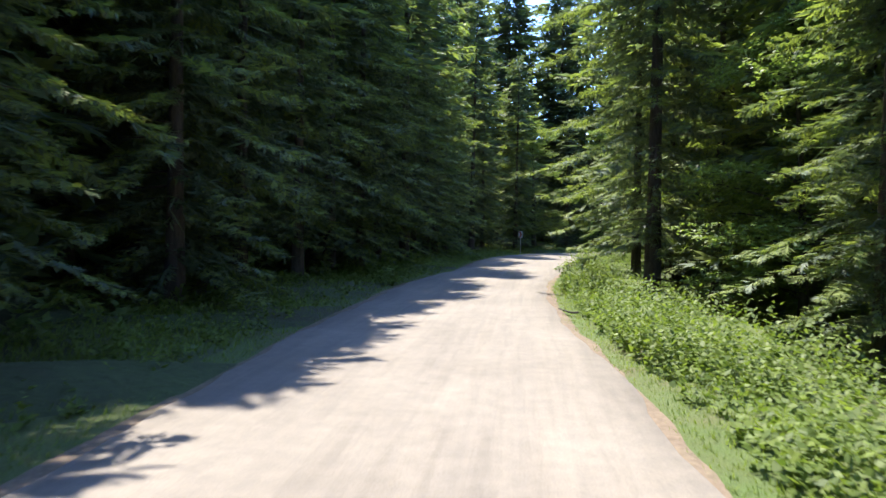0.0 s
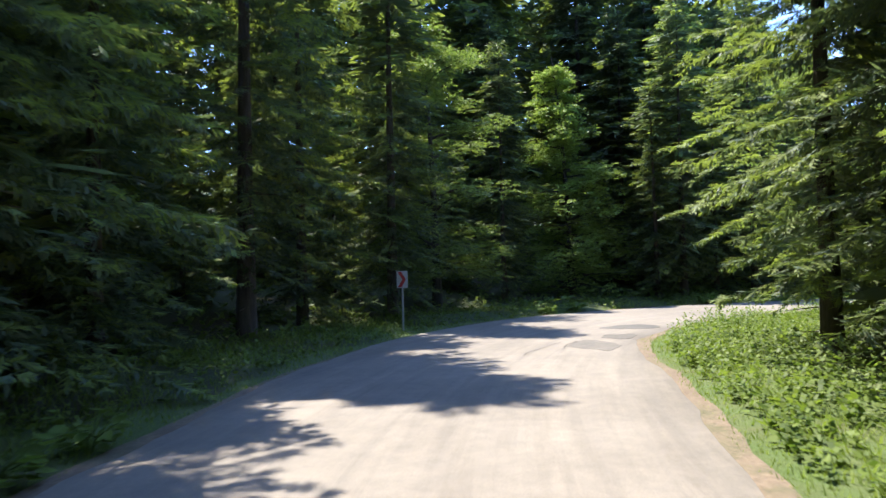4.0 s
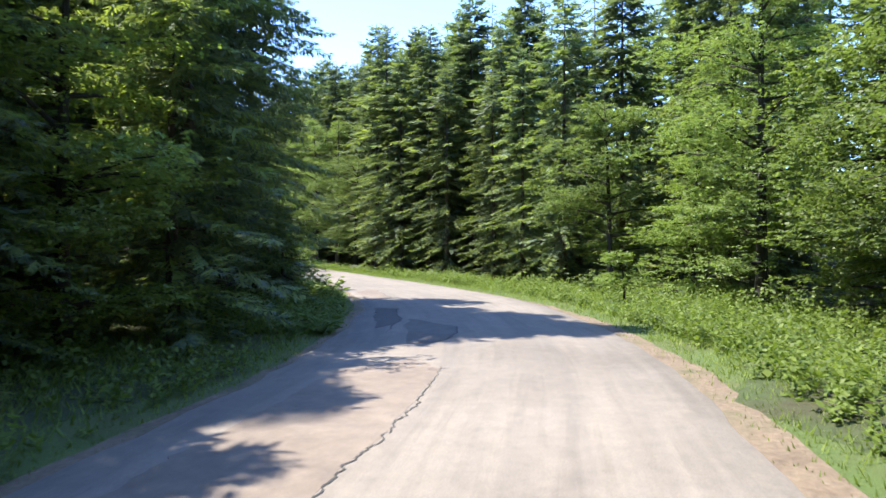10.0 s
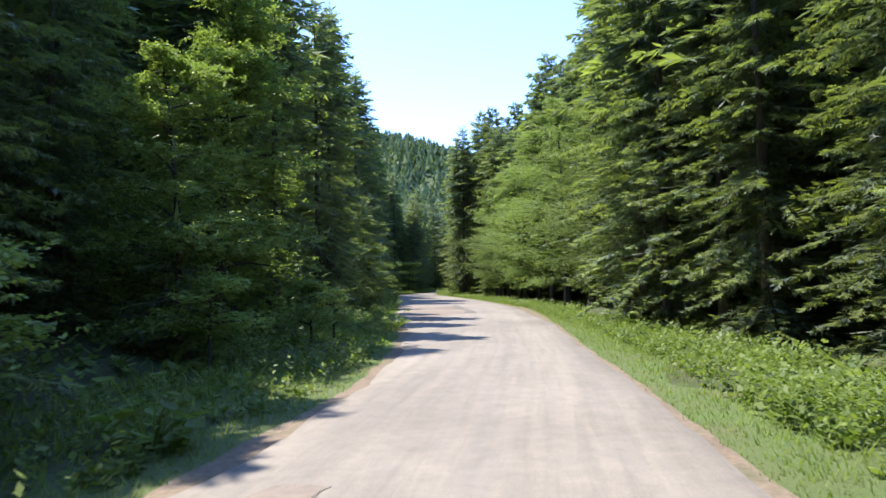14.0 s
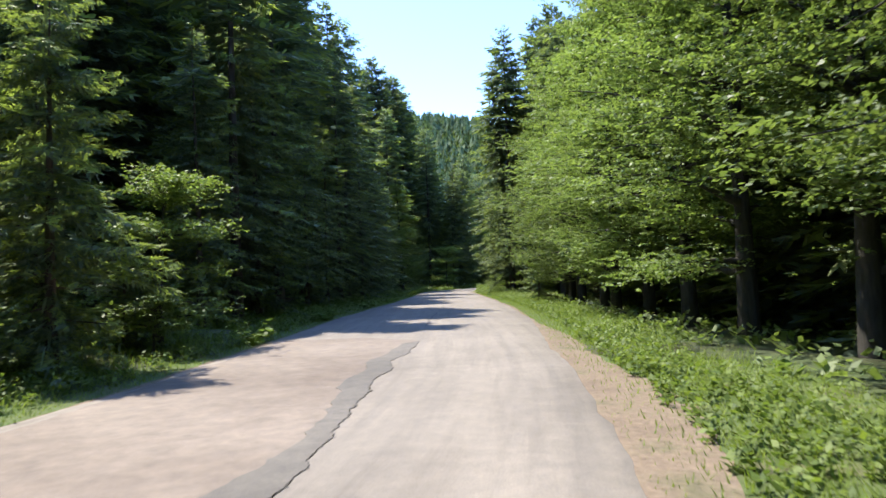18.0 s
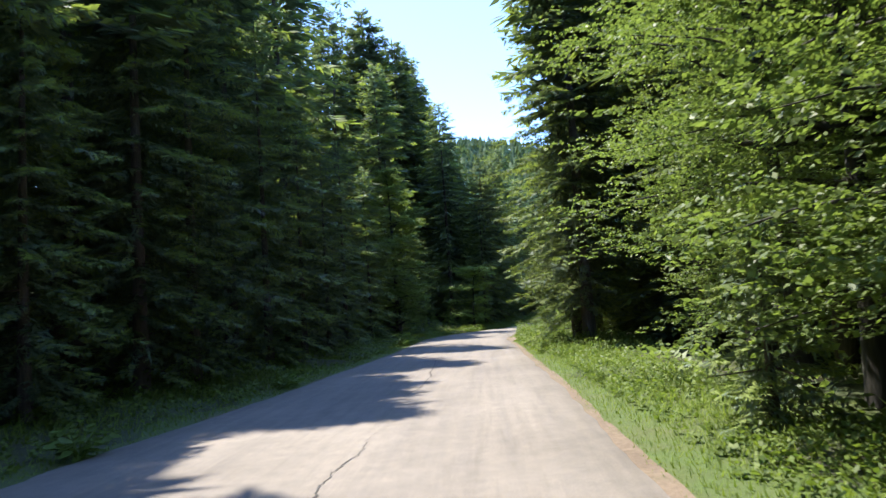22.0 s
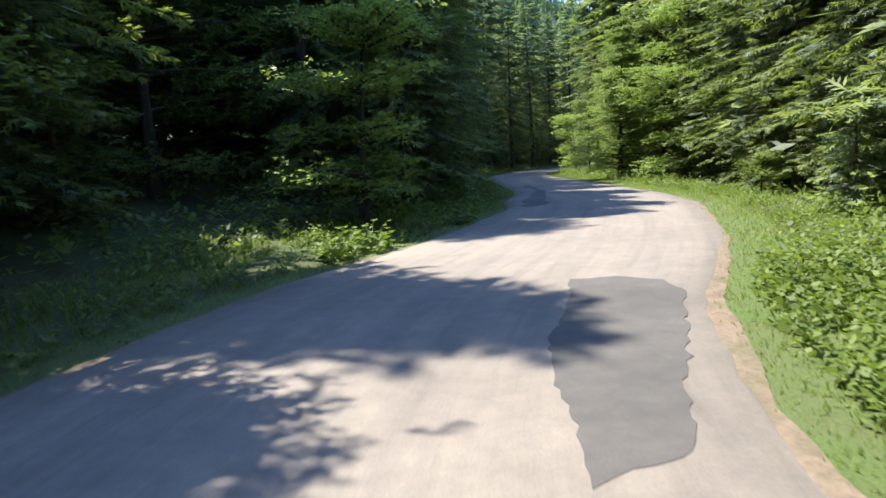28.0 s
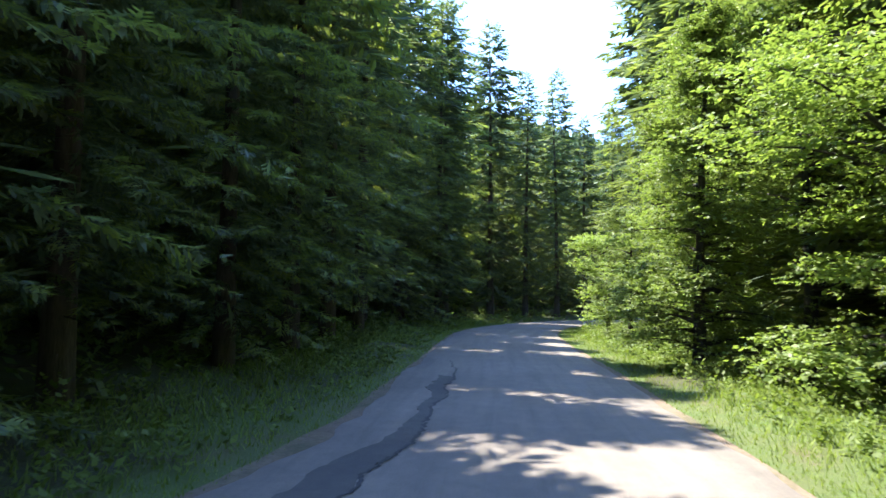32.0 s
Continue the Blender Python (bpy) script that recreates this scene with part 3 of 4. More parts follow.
def conifer_crown(rng, height, radius, bare, whorl, per, twigs, slim=0.45, wide=1.0, fresh=0.5):
    """Fronds of needled twigs in whorls; drooping below, rising at the top."""
    quads, index = [], []
    z = bare
    up = np.array([0, 0, 1.0])
    while z < height - 0.15:
        u = (z - bare) / (height - bare)
        reach = radius * min(1.0, 1.12 * (1 - u) ** slim) * (0.6 + 0.4 * min(1, u * 6 + 0.25)) + 0.12
        count = max(4, int(per * (0.55 + 0.45 * (1 - u)) + rng.random()))
        turn = rng.random() * 6.283
        for b in range(count):
            az = turn + 6.283 * (b + 0.6 * rng.random()) / count
            length = max(0.25, reach * rng.uniform(0.5, 1.12))
            out = np.array([math.cos(az), math.sin(az), 0.0])
            rise = np.interp(u, [0, 0.5, 0.85, 1], [-0.34, -0.20, 0.05, 0.75]) + rng.normal(0, 0.09)
            start = np.array([0, 0, z + rng.uniform(-0.25, 0.25)])
            fine = wide <= 1.0 and z < 10
            if fine:
                fine_bough(rng, quads, index, start, out, length, rise, fresh)
                continue
            k = max(3, int(twigs * (2.0 if wide <= 1.0 else 1.35 if wide < 1.5 else 1.0) * min(1.0, 0.4 + length / radius)))
            f = np.linspace(0.2, 1.0, k)
            sag = rise * f - 0.24 * f**2 + 0.18 * f**3
            axis = start + out * (length * f)[:, None] + up * (length * sag)[:, None]
            sidev = np.array([-out[1], out[0], 0.0])
            for sgn in (-1, 1):
                tl = np.minimum(length * (0.46 - 0.28 * f), 0.6 if wide < 1.5 else 0.9) * rng.uniform(0.7, 1.3, k) + 0.08
                way = out * 0.62 + sidev * sgn * 0.78 + np.array([0, 0, -0.2])
                tip = axis + (way + rng.normal(0, 0.16, (k, 3))) * tl[:, None]
                across = np.cross(way, up)
                across = across / np.linalg.norm(across) + rng.normal(0, 0.45, (k, 3))
                # outer twigs take the tip colour, which has the sunlit look painted in
                lit = np.where((f > 0.6) & (rng.random(k) < 0.6), 1, 0)
                quads.append(rhombs(axis, tip, across, (tl * (0.075 if wide < 1.5 else 0.10) + 0.022) * wide))
                index.append(lit)
                if 1.0 < wide < 1.2:
                    # a forked shoot beside each twig
                    fork = axis + (tip - axis) * 0.35
                    quads.append(rhombs(fork, fork + (tip - fork) * 0.8 + across * (0.35 * tl)[:, None] - up * 0.04, across, tl * 0.07 + 0.02))
                    index.append(lit)
            if wide > 1.5:
                # the dense inner part of the bough, and its hanging shoots
                mid = axis[k // 2]
                quads.append(rhombs(start[None], mid[None] + (mid - start)[None] * 0.45, sidev[None] + rng.normal(0, 0.2, (1, 3)), np.array([0.03 * length * wide])))
                quads.append(rhombs(axis[k // 3][None], axis[k // 3][None] + out[None] * 0.2 * length - up * 0.34 * length, sidev[None], np.array([0.035 * length * wide])))
                index.append(np.array([0, 0]))
        z += whorl * rng.uniform(0.8, 1.2) * (0.6 + 0.5 * (1 - u))
    top = np.array([[0, 0, height]])
    quads.append(rhombs(top - [[0, 0, 0.8]], top + [[0, 0, 0.35]], np.array([[1.0, 0, 0]]), np.array([0.09])))
    index.append(np.array([1]))
    return np.concatenate(quads), np.concatenate(index)


def conifer(seed, height, radius, bare=0.9, whorl=0.5, per=8, twigs=8, wide=1.0, label="", fresh=0.5, name="fir_tree"):
    rng = np.random.default_rng(seed)
    root = new(name, None)
    lean = rng.normal(0, 0.008 * height, 2)
    pts = [(lean[0] * f**2, lean[1] * f**2, height * f - 0.5 * (f == 0)) for f in np.linspace(0, 1, 7)]
    r0 = 0.009 * height + 0.05
    pieces = [tube(pts, [r0 * (1.25 if k == 0 else 1 - k / 6.4) for k in range(7)], 8)]
    for k in range(9):
        a, z = rng.random() * 6.283, rng.uniform(0.5, max(0.9, bare + 2.5))
        e = rng.uniform(0.5, 1.3)
        pieces.append(tube([(0, 0, z), (math.cos(a) * e, math.sin(a) * e, z - 0.1 * e)], [0.025, 0.008], 4))
    part("trunk", mesh_from("trunk", *joined(pieces), [BARK], smooth=True), root)
    q, ix = conifer_crown(rng, height, radius, bare, whorl, per, twigs, wide=wide, fresh=fresh)
    part("crown", quads_mesh("crown", q, [NEEDLE, NEEDLE_TIP], ix), root)
    return tagged(root, label or "tall dark green fir with drooping branches above a short bare trunk", "tree", "firs along the road")


def leaf_sprays(rng, centres, outs, size, per, flat=0.35):
    """Layered sprays of leaves: each spray a fan of leaves round a twig."""
    n = len(centres)
    q = []
    side = np.cross(outs, [0, 0, 1.0])
    side /= np.linalg.norm(side, axis=1)[:, None] + 1e-6
    for k in range(per):
        f = (k + 0.5) / per
        sgn = 1 if k % 2 else -1
        base = centres + outs * (size * 4.2 * (f - 0.35)) + rng.normal(0, size * 0.35, (n, 3)) * (1, 1, flat)
        way = outs * 0.55 + side * sgn * 0.8 + rng.normal(0, 0.3, (n, 3)) + np.array([0, 0, -0.22])
        way /= np.linalg.norm(way, axis=1)[:, None]
        across = np.cross(way, np.array([0, 0, 1.0]) + rng.normal(0, 0.45, (n, 3)))
        across /= np.linalg.norm(across, axis=1)[:, None] + 1e-6
        ln = size * rng.uniform(0.8, 1.5, n)
        q.append(rhombs(base, base + way * ln[:, None], across, ln * 0.3, 0.5))
    return np.concatenate(q)


def broadleaf(seed, height, radius, low=0.8, leaf=0.15, sprays=900, per=8, young=False, name="beech_tree", label="", cone=False):
    rng = np.random.default_rng(seed)
    root = new(name, None)
    bend = rng.normal(0, 0.05 * height, 2)
    axis = [np.array((bend[0] * f**2, bend[1] * f**2, height * 0.9 * f - 0.3 * (f == 0))) for f in np.linspace(0, 1, 6)]
    r0 = 0.012 * height + 0.03
    v, f = tube(axis, [r0 * (1.3 if k == 0 else 1 - k / 5.6) for k in range(6)], 7)
    limbs, tips = [(v, f)], []
    count = int((14 + height * 2.2) * (1.7 if cone else 1))
    for k in range(count):
        f0 = rng.uniform(low / height + (0.01 if cone else 0.05), 0.95)
        if not cone:
            f0 = (round(f0 * height / 0.95) * 0.95 + rng.normal(0, 0.17)) / height
            f0 = min(0.96, max(low / height, f0))
        at = np.array([np.interp(f0, np.linspace(0, 1, 6), [a[i] for a in axis]) for i in range(3)])
        az = k * 2.4 + rng.normal(0, 0.4)
        reach = radius * (math.sin(math.pi * min(1, 0.2 + 0.78 * f0)) ** 0.7) * rng.uniform(0.45, 0.92)
        if cone:
            reach = radius * min(1, 1.25 * (1.02 - f0) ** 0.7) * rng.uniform(0.55, 1.0)
        rise = rng.uniform(0.0, 0.35) + (0.25 if cone else 0.5) * f0
        pts = [at + np.array((math.cos(az) * reach * g, math.sin(az) * reach * g, reach * (rise * g - 0.25 * g**2))) for g in (0, 0.35, 0.7, 1)]
        limbs.append(tube(pts, [0.03 + 0.008 * height * (1 - f0), 0.03, 0.016, 0.006], 5))
        tips.append((pts, reach))
    part("trunk", mesh_from("trunk", *joined(limbs), [BARK_PALE], smooth=True), root)
    centres, outs = [], []
    each = max(4, sprays // count)
    for pts, reach in tips:
        for _ in range(each):
            g = rng.random() ** 0.55
            p = np.array([np.interp(g, (0, 0.35, 0.7, 1), [a[i] for a in pts]) for i in range(3)])
            d = pts[-1] - pts[0]
            d = d / (np.linalg.norm(d) + 1e-6)
            spread = 0.20 * reach * (1.1 - 0.5 * g) + 0.14
            p = p + rng.normal(0, 1, 3) * (spread, spread, spread * (0.42 if cone else 0.33))
            o = d * (1, 1, 0.2) + rng.normal(0, 0.55, 3) * (1, 1, 0.35)
            centres.append(p), outs.append(o / (np.linalg.norm(o) + 1e-6))
    q = leaf_sprays(rng, np.array(centres), np.array(outs), leaf, per)
    q = q[q[:, :, 2].min(1) > 0.12]
    part("crown", quads_mesh("crown", q, [LEAF_YOUNG if young else LEAF]), root)
    return tagged(root, label or "bright green young beech with layered sprays of leaves", "tree", "broadleaved trees along the road")


# ---- planting ----
PROTO, USED, PLANTED = {}, set(), []


def plant(kind, xy, height, turn=None, clear=0.0, sink=0.0):
    """Set a tree of the kind at a place, scaled to the height."""
    root, tall, _ = PROTO[kind]
    x, y = xy[0], xy[1]
    a = random.uniform(0, 360) if turn is None else turn
    m = pose(x, y, ground_at(x, y) - sink, 0, 0, a)
    if kind in USED:
        ob = copy_thing(root, m @ Matrix.Scale(height / tall / root.scale[0], 4))
    else:
        USED.add(kind)
        root.matrix_basis = m @ Matrix.Scale(height / tall, 4)
        ob = root
    PLANTED.append((x, y, clear or 1.0))
    return ob


def free(x, y, gap):
    return all((x - a) ** 2 + (y - b) ** 2 > gap * gap for a, b, _ in PLANTED)


for key, args in {
    "F1": (11, 20, 3.2, 2.0, 0.50, 8, 9), "F2": (12, 18, 2.9, 1.6, 0.48, 8, 9), "F3": (13, 22, 3.2, 2.2, 0.52, 8, 9), "F4": (14, 13, 2.6, 0.8, 0.42, 7, 8),
}.items():
    PROTO[key] = (conifer(*args), args[1], args[2])
PROTO["F5"] = (conifer(17, 19, 3.3, 2.3, 0.50, 8, 9, label="tall fir with a bare lower trunk above leafy herbs"), 19, 2.6)
PROTO["F6"] = (conifer(18, 20, 3.3, 5.0, 0.50, 8, 9, label="tall fir with a long bare trunk in a dark hollow"), 20, 2.6)
# Low fresh value: the sunlit tip colour covers most of each bough.
PROTO["S1"] = (conifer(15, 6, 1.7, 0.25, 0.30, 8, 7, label="small bright green fir beside the road", fresh=0.3), 6, 1.6)
PROTO["S2"] = (conifer(16, 3, 1.0, 0.2, 0.24, 6, 5, label="fir sapling at the edge of the wood", fresh=0.45), 3, 1.0)
for key, args in {"G1": (24, 21, 3.6, 1.2, 0.46, 9, 13, 1.15), "G2": (25, 23, 3.5, 1.6, 0.48, 9, 13, 1.15)}.items():
    PROTO[key] = (conifer(*args, label="tall dark spruce in the second row of the wood", name="spruce_tree"), args[1], args[2])
PROTO["B1"] = (broadleaf(31, 10, 3.4, 0.5, 0.078, 3400, 12), 10, 3.8)
PROTO["B2"] = (broadleaf(32, 9, 3.0, 0.3, 0.078, 3400, 12, True, label="light green young hornbeam with drooping leafy sprays"), 9, 3.3)
PROTO["B3"] = (broadleaf(33, 15, 4.2, 0.9, 0.09, 5600, 12), 15, 4.1)
PROTO["B4"] = (broadleaf(36, 14, 4.5, 1.0, 0.07, 6200, 12, label="tall beech with layered boughs hanging over the road"), 14, 4.9)
PROTO["B5"] = (broadleaf(37, 13, 2.9, 0.2, 0.082, 6400, 12, True, label="tall pointed young beech, light green and leafy to the ground", cone=True), 13, 3.0)
PROTO["U1"] = (broadleaf(34, 4.5, 2.3, 0.15, 0.075, 1700, 9, True, "hazel_bush", "round leafy green hazel bush at the roadside"), 4.5, 2.2)
PROTO["U2"] = (broadleaf(35, 2.2, 1.3, 0.1, 0.065, 800, 9, True, "shrub", "low leafy green shrub on the verge"), 2.2, 1.2)

# front rows: station, metres outside the asphalt, kind, height
RIGHT = [(3, 5.0, "F2", 15), (10.5, 4.3, "F2", 12), (15.6, 5.4, "B2", 8.5), (20, 3.0, "F5", 20), (25, 5.6, "F5", 18), (30, 3.0, "F5", 18), (36, 4.8, "F1", 18), (43.5, 4.0, "F5", 20),
         (47.5, 3.6, "F1", 17), (52, 5, "F2", 15), (57, 4.4, "B3", 13), (62, 4.4, "B4", 13), (66.5, 4.6, "B5", 12), (71, 4.6, "B4", 12), (75, 6.0, "B4", 12), (78.5, 6.2, "B1", 11), (81.5, 7.4, "B5", 13),
         (84.5, 6.0, "B4", 12), (86.8, 5.6, "B2", 6.4), (90, 4.8, "B1", 8), (88.5, 8.5, "F4", 14), (92.5, 7, "F2", 13.5), (94.6, 5.6, "F4", 12.5), (97.5, 5.2, "F1", 11), (100.5, 5.2, "F4", 10.5), (102.5, 6.8, "F2", 14),
         (105, 4.6, "F4", 12), (107.5, 4.4, "F1", 15), (110, 3.4, "F4", 14), (112, 3.2, "F2", 16), (114.8, 3.4, "F1", 17), (119.5, 7.0, "F6", 17), (123, 4.4, "B4", 14), (126, 7.0, "F6", 17), (129.5, 5.2, "B4", 15), (133, 4.0, "B4", 15),
         (136.5, 3.6, "B4", 14), (139.6, 3.8, "B4", 13), (143, 3.6, "B3", 13), (146.5, 3.8, "B4", 13), (149.8, 3.6, "B3", 14), (153.2, 3.8, "B4", 12.5), (156.3, 4.2, "B4", 12), (159.5, 6.6, "F6", 18), (161.6, 6.2, "B4", 12), (163.4, 6.2, "F6", 19),
         (167, 6.0, "F6", 20), (169.4, 2.6, "F2", 20), (172, 2.6, "F1", 19), (175.8, 4.2, "F3", 20), (182, 9, "F5", 20), (185, 4.8, "F1", 18), (189, 4.6, "F2", 19), (193.5, 4.4, "F4", 16), (197.5, 4.2, "F1", 19),
         (201.5, 4.2, "F2", 18), (205, 4.2, "F4", 15), (208.5, 4.2, "F1", 14), (211, 4.8, "F4", 13), (214.6, 4.0, "B2", 10), (218.4, 4.2, "B1", 10.5), (222.5, 3.6, "B5", 10.5), (226, 3.4, "B2", 7.5), (229.5, 2.6, "B1", 6),
         (233, 2.2, "U1", 4.8), (226, 8, "F1", 20), (232, 6.5, "F3", 22), (237, 5.5, "F1", 22), (243, 4, "F2", 22), (250, 3, "F3", 22), (258, 3, "F1", 20), (266, 3, "F2", 20)]
LEFT = [(-3, 3.0, "F3", 22), (2, 3.0, "F1", 18), (6.5, 3.0, "F2", 14), (12, 3.0, "F4", 13.5), (15, 3.0, "F2", 14.5), (19, 3.0, "F1", 15), (22, 3.1, "F4", 15.5), (25, 3.1, "F2", 16), (28, 3.4, "F4", 13),
        (31.5, 3.0, "F3", 20), (34.5, 3.2, "F4", 12), (37.2, 3.1, "F2", 15.5), (39.2, 3.1, "F4", 16), (42, 3.4, "F4", 12), (45.5, 3.0, "F1", 18), (48.5, 4.0, "F4", 13), (51, 3.0, "F2", 15), (53.4, 4.0, "B3", 12.5),
        (56.4, 4.6, "F2", 11), (59.6, 5.0, "B5", 12.5), (62.4, 3.2, "F4", 10), (63.6, 3.1, "F2", 14.5), (65.8, 3.6, "F4", 10), (68, 3.2, "F2", 15), (71, 3.4, "F4", 9), (73.5, 3.1, "F4", 8.5), (75.8, 3.2, "B2", 7.5), (78.6, 2.6, "S1", 7),
        (81.2, 3.2, "F1", 17), (83.4, 3.2, "F2", 14.5), (85.6, 3.4, "F3", 12.5), (88, 3.1, "F4", 12), (93.2, 3.0, "S1", 4.5), (95.6, 5.6, "F2", 11.5), (98, 6.4, "F1", 13), (99.6, 3.6, "B2", 6), (101, 7.0, "F4", 10), (104, 4.4, "B5", 11), (103.5, 9, "F2", 17.5),
        (108.5, 4.0, "F1", 13), (113.5, 3.1, "F2", 12), (118, 3.0, "F2", 13.5), (122, 3.2, "F4", 10.5), (124.8, 4.8, "B2", 9), (128, 6.5, "F4", 10), (135, 6.0, "F4", 10), (138.5, 3.2, "F4", 9), (141.6, 3.1, "F2", 17.5),
        (144.2, 3.1, "F4", 12), (147.2, 3.2, "F1", 19), (149.5, 6.0, "F3", 24), (152.5, 6.0, "F1", 26), (151.0, 3.0, "F4", 9), (155, 3.0, "F4", 9), (158.5, 3.1, "F2", 14.5), (161, 3.1, "F4", 13.5), (160.8, 6.2, "F1", 21.5), (165, 6.6, "F3", 22), (166, 3.0, "F4", 11.5), (170, 6.0, "F3", 22.5),
        (169.5, 3.0, "F4", 10), (173, 3.0, "F4", 9), (177.5, 6.0, "F1", 24), (176.5, 3.0, "F4", 10), (186, 6.4, "F3", 22), (183.2, 3.2, "F4", 10), (186.2, 2.6, "B5", 13), (190.3, 6.0, "F2", 19.8), (193, 7.4, "F4", 8),
        (197.6, 8.4, "B1", 11.5), (197.0, 2.4, "U1", 5.4), (204, 6.2, "F2", 19.6), (203.4, 3.2, "F4", 11), (205.2, 3.0, "F2", 15), (208, 3.2, "F4", 14), (211, 3.1, "F1", 15.8), (215.5, 3.1, "F2", 16), (219.5, 3.1, "F3", 18.5),
        (223.2, 3.1, "F1", 20), (228, 3.2, "F3", 18), (232, 4, "F1", 19), (235.2, 3.4, "F4", 17), (240.6, 3.2, "F2", 18), (238, 4, "F3", 20), (251.5, 3.2, "F3", 18), (258.5, 3.2, "F2", 16), (243, 4, "F1", 20), (248, 3.6, "F2", 20), (255, 3, "F3", 19), (262, 3, "F1", 18), (269, 3, "F3", 15), (276, 3, "F1", 14)]
for side, rows in ((-1, RIGHT), (1, LEFT)):
    for s, out, kind, h in rows:
        edge = np.interp(s, ROAD_S, ROAD_R if side < 0 else ROAD_L)
        out = max(out, PROTO[kind][2] * h / PROTO[kind][1] * (0.86 if kind[0] == "B" else 0.8))
        p = on_road(s, side * (edge + out))
        if to_road([(p.x, p.y)])[2][0] > 1.2:
            plant(kind, p, h)

plant("S1", (56.2, 105.3), 6.5)
plant("U1", (58.0, 108.6), 4.4)
plant("B5", (110.0, 176.9), 9)

for s in (43, 46.5, 50, 53.5, 57, 60.5):
    plant("G1", on_road(s, np.interp(s, ROAD_S, ROAD_L) + 15), 26)


# the second row
def tree_height(side, st):
    if side > 0:
        return np.interp(st, [0, 36, 44, 60, 76, 90, 112, 135, 150, 172, 200, 222, 232, 242, 256], [23, 24, 29, 30, 25, 18, 16, 18, 25, 26, 27, 26, 20, 15, 12])
    return np.interp(st, [0, 40, 58, 70, 85, 108, 118, 140, 155, 200, 240, 256], [19, 20, 19, 15, 14, 15, 18, 19, 22, 22, 22, 15])


def shade_limit(side, st, out):
    """On the sunny side no tree behind the front row is tall enough to shade the asphalt."""
    if side < 0:
        return 99.0
    along = np.interp(st, ROAD_S, np.unwrap(np.arctan2(ROAD_D[:, 1], ROAD_D[:, 0])))
    across = max(0.3, math.sin(SUN_AZ - along)) / math.tan(SUN_EL)
    sunny = 4.5 if 75 < st < 80 or 88 < st < 94 or 184 < st < 190 or 44 < st < 63 or 123 < st < 134 or 176 < st < 183 or 192 < st < 202 else 0.6
    return max(7.0, (out - sunny) / across)


for side, depth, gap, add in ((-1, 7.4, 3.9, 0), (1, 7.4, 3.9, 0), (-1, 11.8, 4.3, 1), (1, 11.8, 4.3, 2)):
    s = -16.0
    while s < 278:
        s += gap * random.uniform(0.87, 1.13)
        edge = np.interp(s, ROAD_S, ROAD_R if side < 0 else ROAD_L)
        back = 2.6 if side > 0 and depth < 8 and 92 < s < 108 else 0.0
        p = on_road(s, side * (edge + depth + back + random.uniform(-1, 1)))
        st, o, out = (a[0] for a in to_road([(p.x, p.y)]))
        if out > depth - 1.8 and free(p.x, p.y, 2.7):
            plant(random.choice(("G1", "G2")), p, min(tree_height(side, st) + add + random.uniform(-2, 2.5), shade_limit(side, st, out)))


def deep_wood():
    """The wood further in, too dense to count."""
    rng = np.random.default_rng(8)
    crowns = [conifer_crown(rng, 22, 3.6, 2.0, 1.5, 6, 4, wide=2.4) for _ in range(4)]
    close = [conifer_crown(rng, 22, 3.5, 1.8, 1.0, 7, 6, wide=1.35) for _ in range(4)]
    quads, index, trunks = [], [], []
    spots = []
    for depth, gap, add in ((16.2, 4.3, 3), (21, 4.6, 4), (27, 5.6, 5), (35, 8, 6)):
        for side in (-1, 1):
            s = -22.0
            while s < 285:
                s += gap * rng.uniform(0.85, 1.2)
                edge = np.interp(s, ROAD_S, ROAD_R if side < 0 else ROAD_L)
                p = on_road(max(s, -18), side * (edge + depth + rng.uniform(-1.5, 1.5))) + Vector((0, min(0, s + 18), 0))
                st, o, out = (a[0] for a in to_road([(p.x, p.y)]))
                if out > depth - 2.5 and all((p.x - a) ** 2 + (p.y - b) ** 2 > (0.6 * gap) ** 2 for a, b in spots):
                    spots.append((p.x, p.y))
                    yield_h = min(tree_height(side, st) + add + rng.uniform(-2, 2), shade_limit(side, st, out))
                    place(quads, index, trunks, close if depth < 20 else crowns, rng, p.x, p.y, yield_h)
    for _ in range(300):
        x, y = rng.uniform(110, 240), rng.uniform(205, 340)
        if to_road([(x, y)])[2][0] > 9 and all((x - a) ** 2 + (y - b) ** 2 > 20 for a, b in spots):
            spots.append((x, y))
            place(quads, index, trunks, crowns, rng, x, y, rng.uniform(14, 20))
    for _ in range(60):
        x, y = rng.uniform(-40, 40), rng.uniform(-70, -22)
        place(quads, index, trunks, crowns, rng, x, y, rng.uniform(18, 24))
    wood = new("deep_wood", quads_mesh("deep_wood", np.concatenate(quads), [NEEDLE, NEEDLE_TIP], np.concatenate(index)))
    tagged(wood, "dense dark green fir wood going back from the road", "forest", kind="stuff")
    stems = new("deep_wood_trunks", mesh_from("deep_wood_trunks", *joined(trunks), [BARK], smooth=True))
    tagged(stems, "dark trunks of the firs deep in the wood", "tree trunks", kind="stuff")


def place(quads, index, trunks, crowns, rng, x, y, h):
    q, ix = crowns[rng.integers(len(crowns))]
    a, k = rng.random() * 6.283, h / 22
    turn = np.array([[math.cos(a), -math.sin(a), 0], [math.sin(a), math.cos(a), 0], [0, 0, 1]])
    z = ground_at(x, y)
    quads.append((q * k) @ turn.T + np.array([x, y, z]))
    index.append(ix)
    trunks.append(tube([(x, y, z - 0.5), (x, y, z + 0.95 * h)], [0.22, 0.03], 5))


deep_wood()


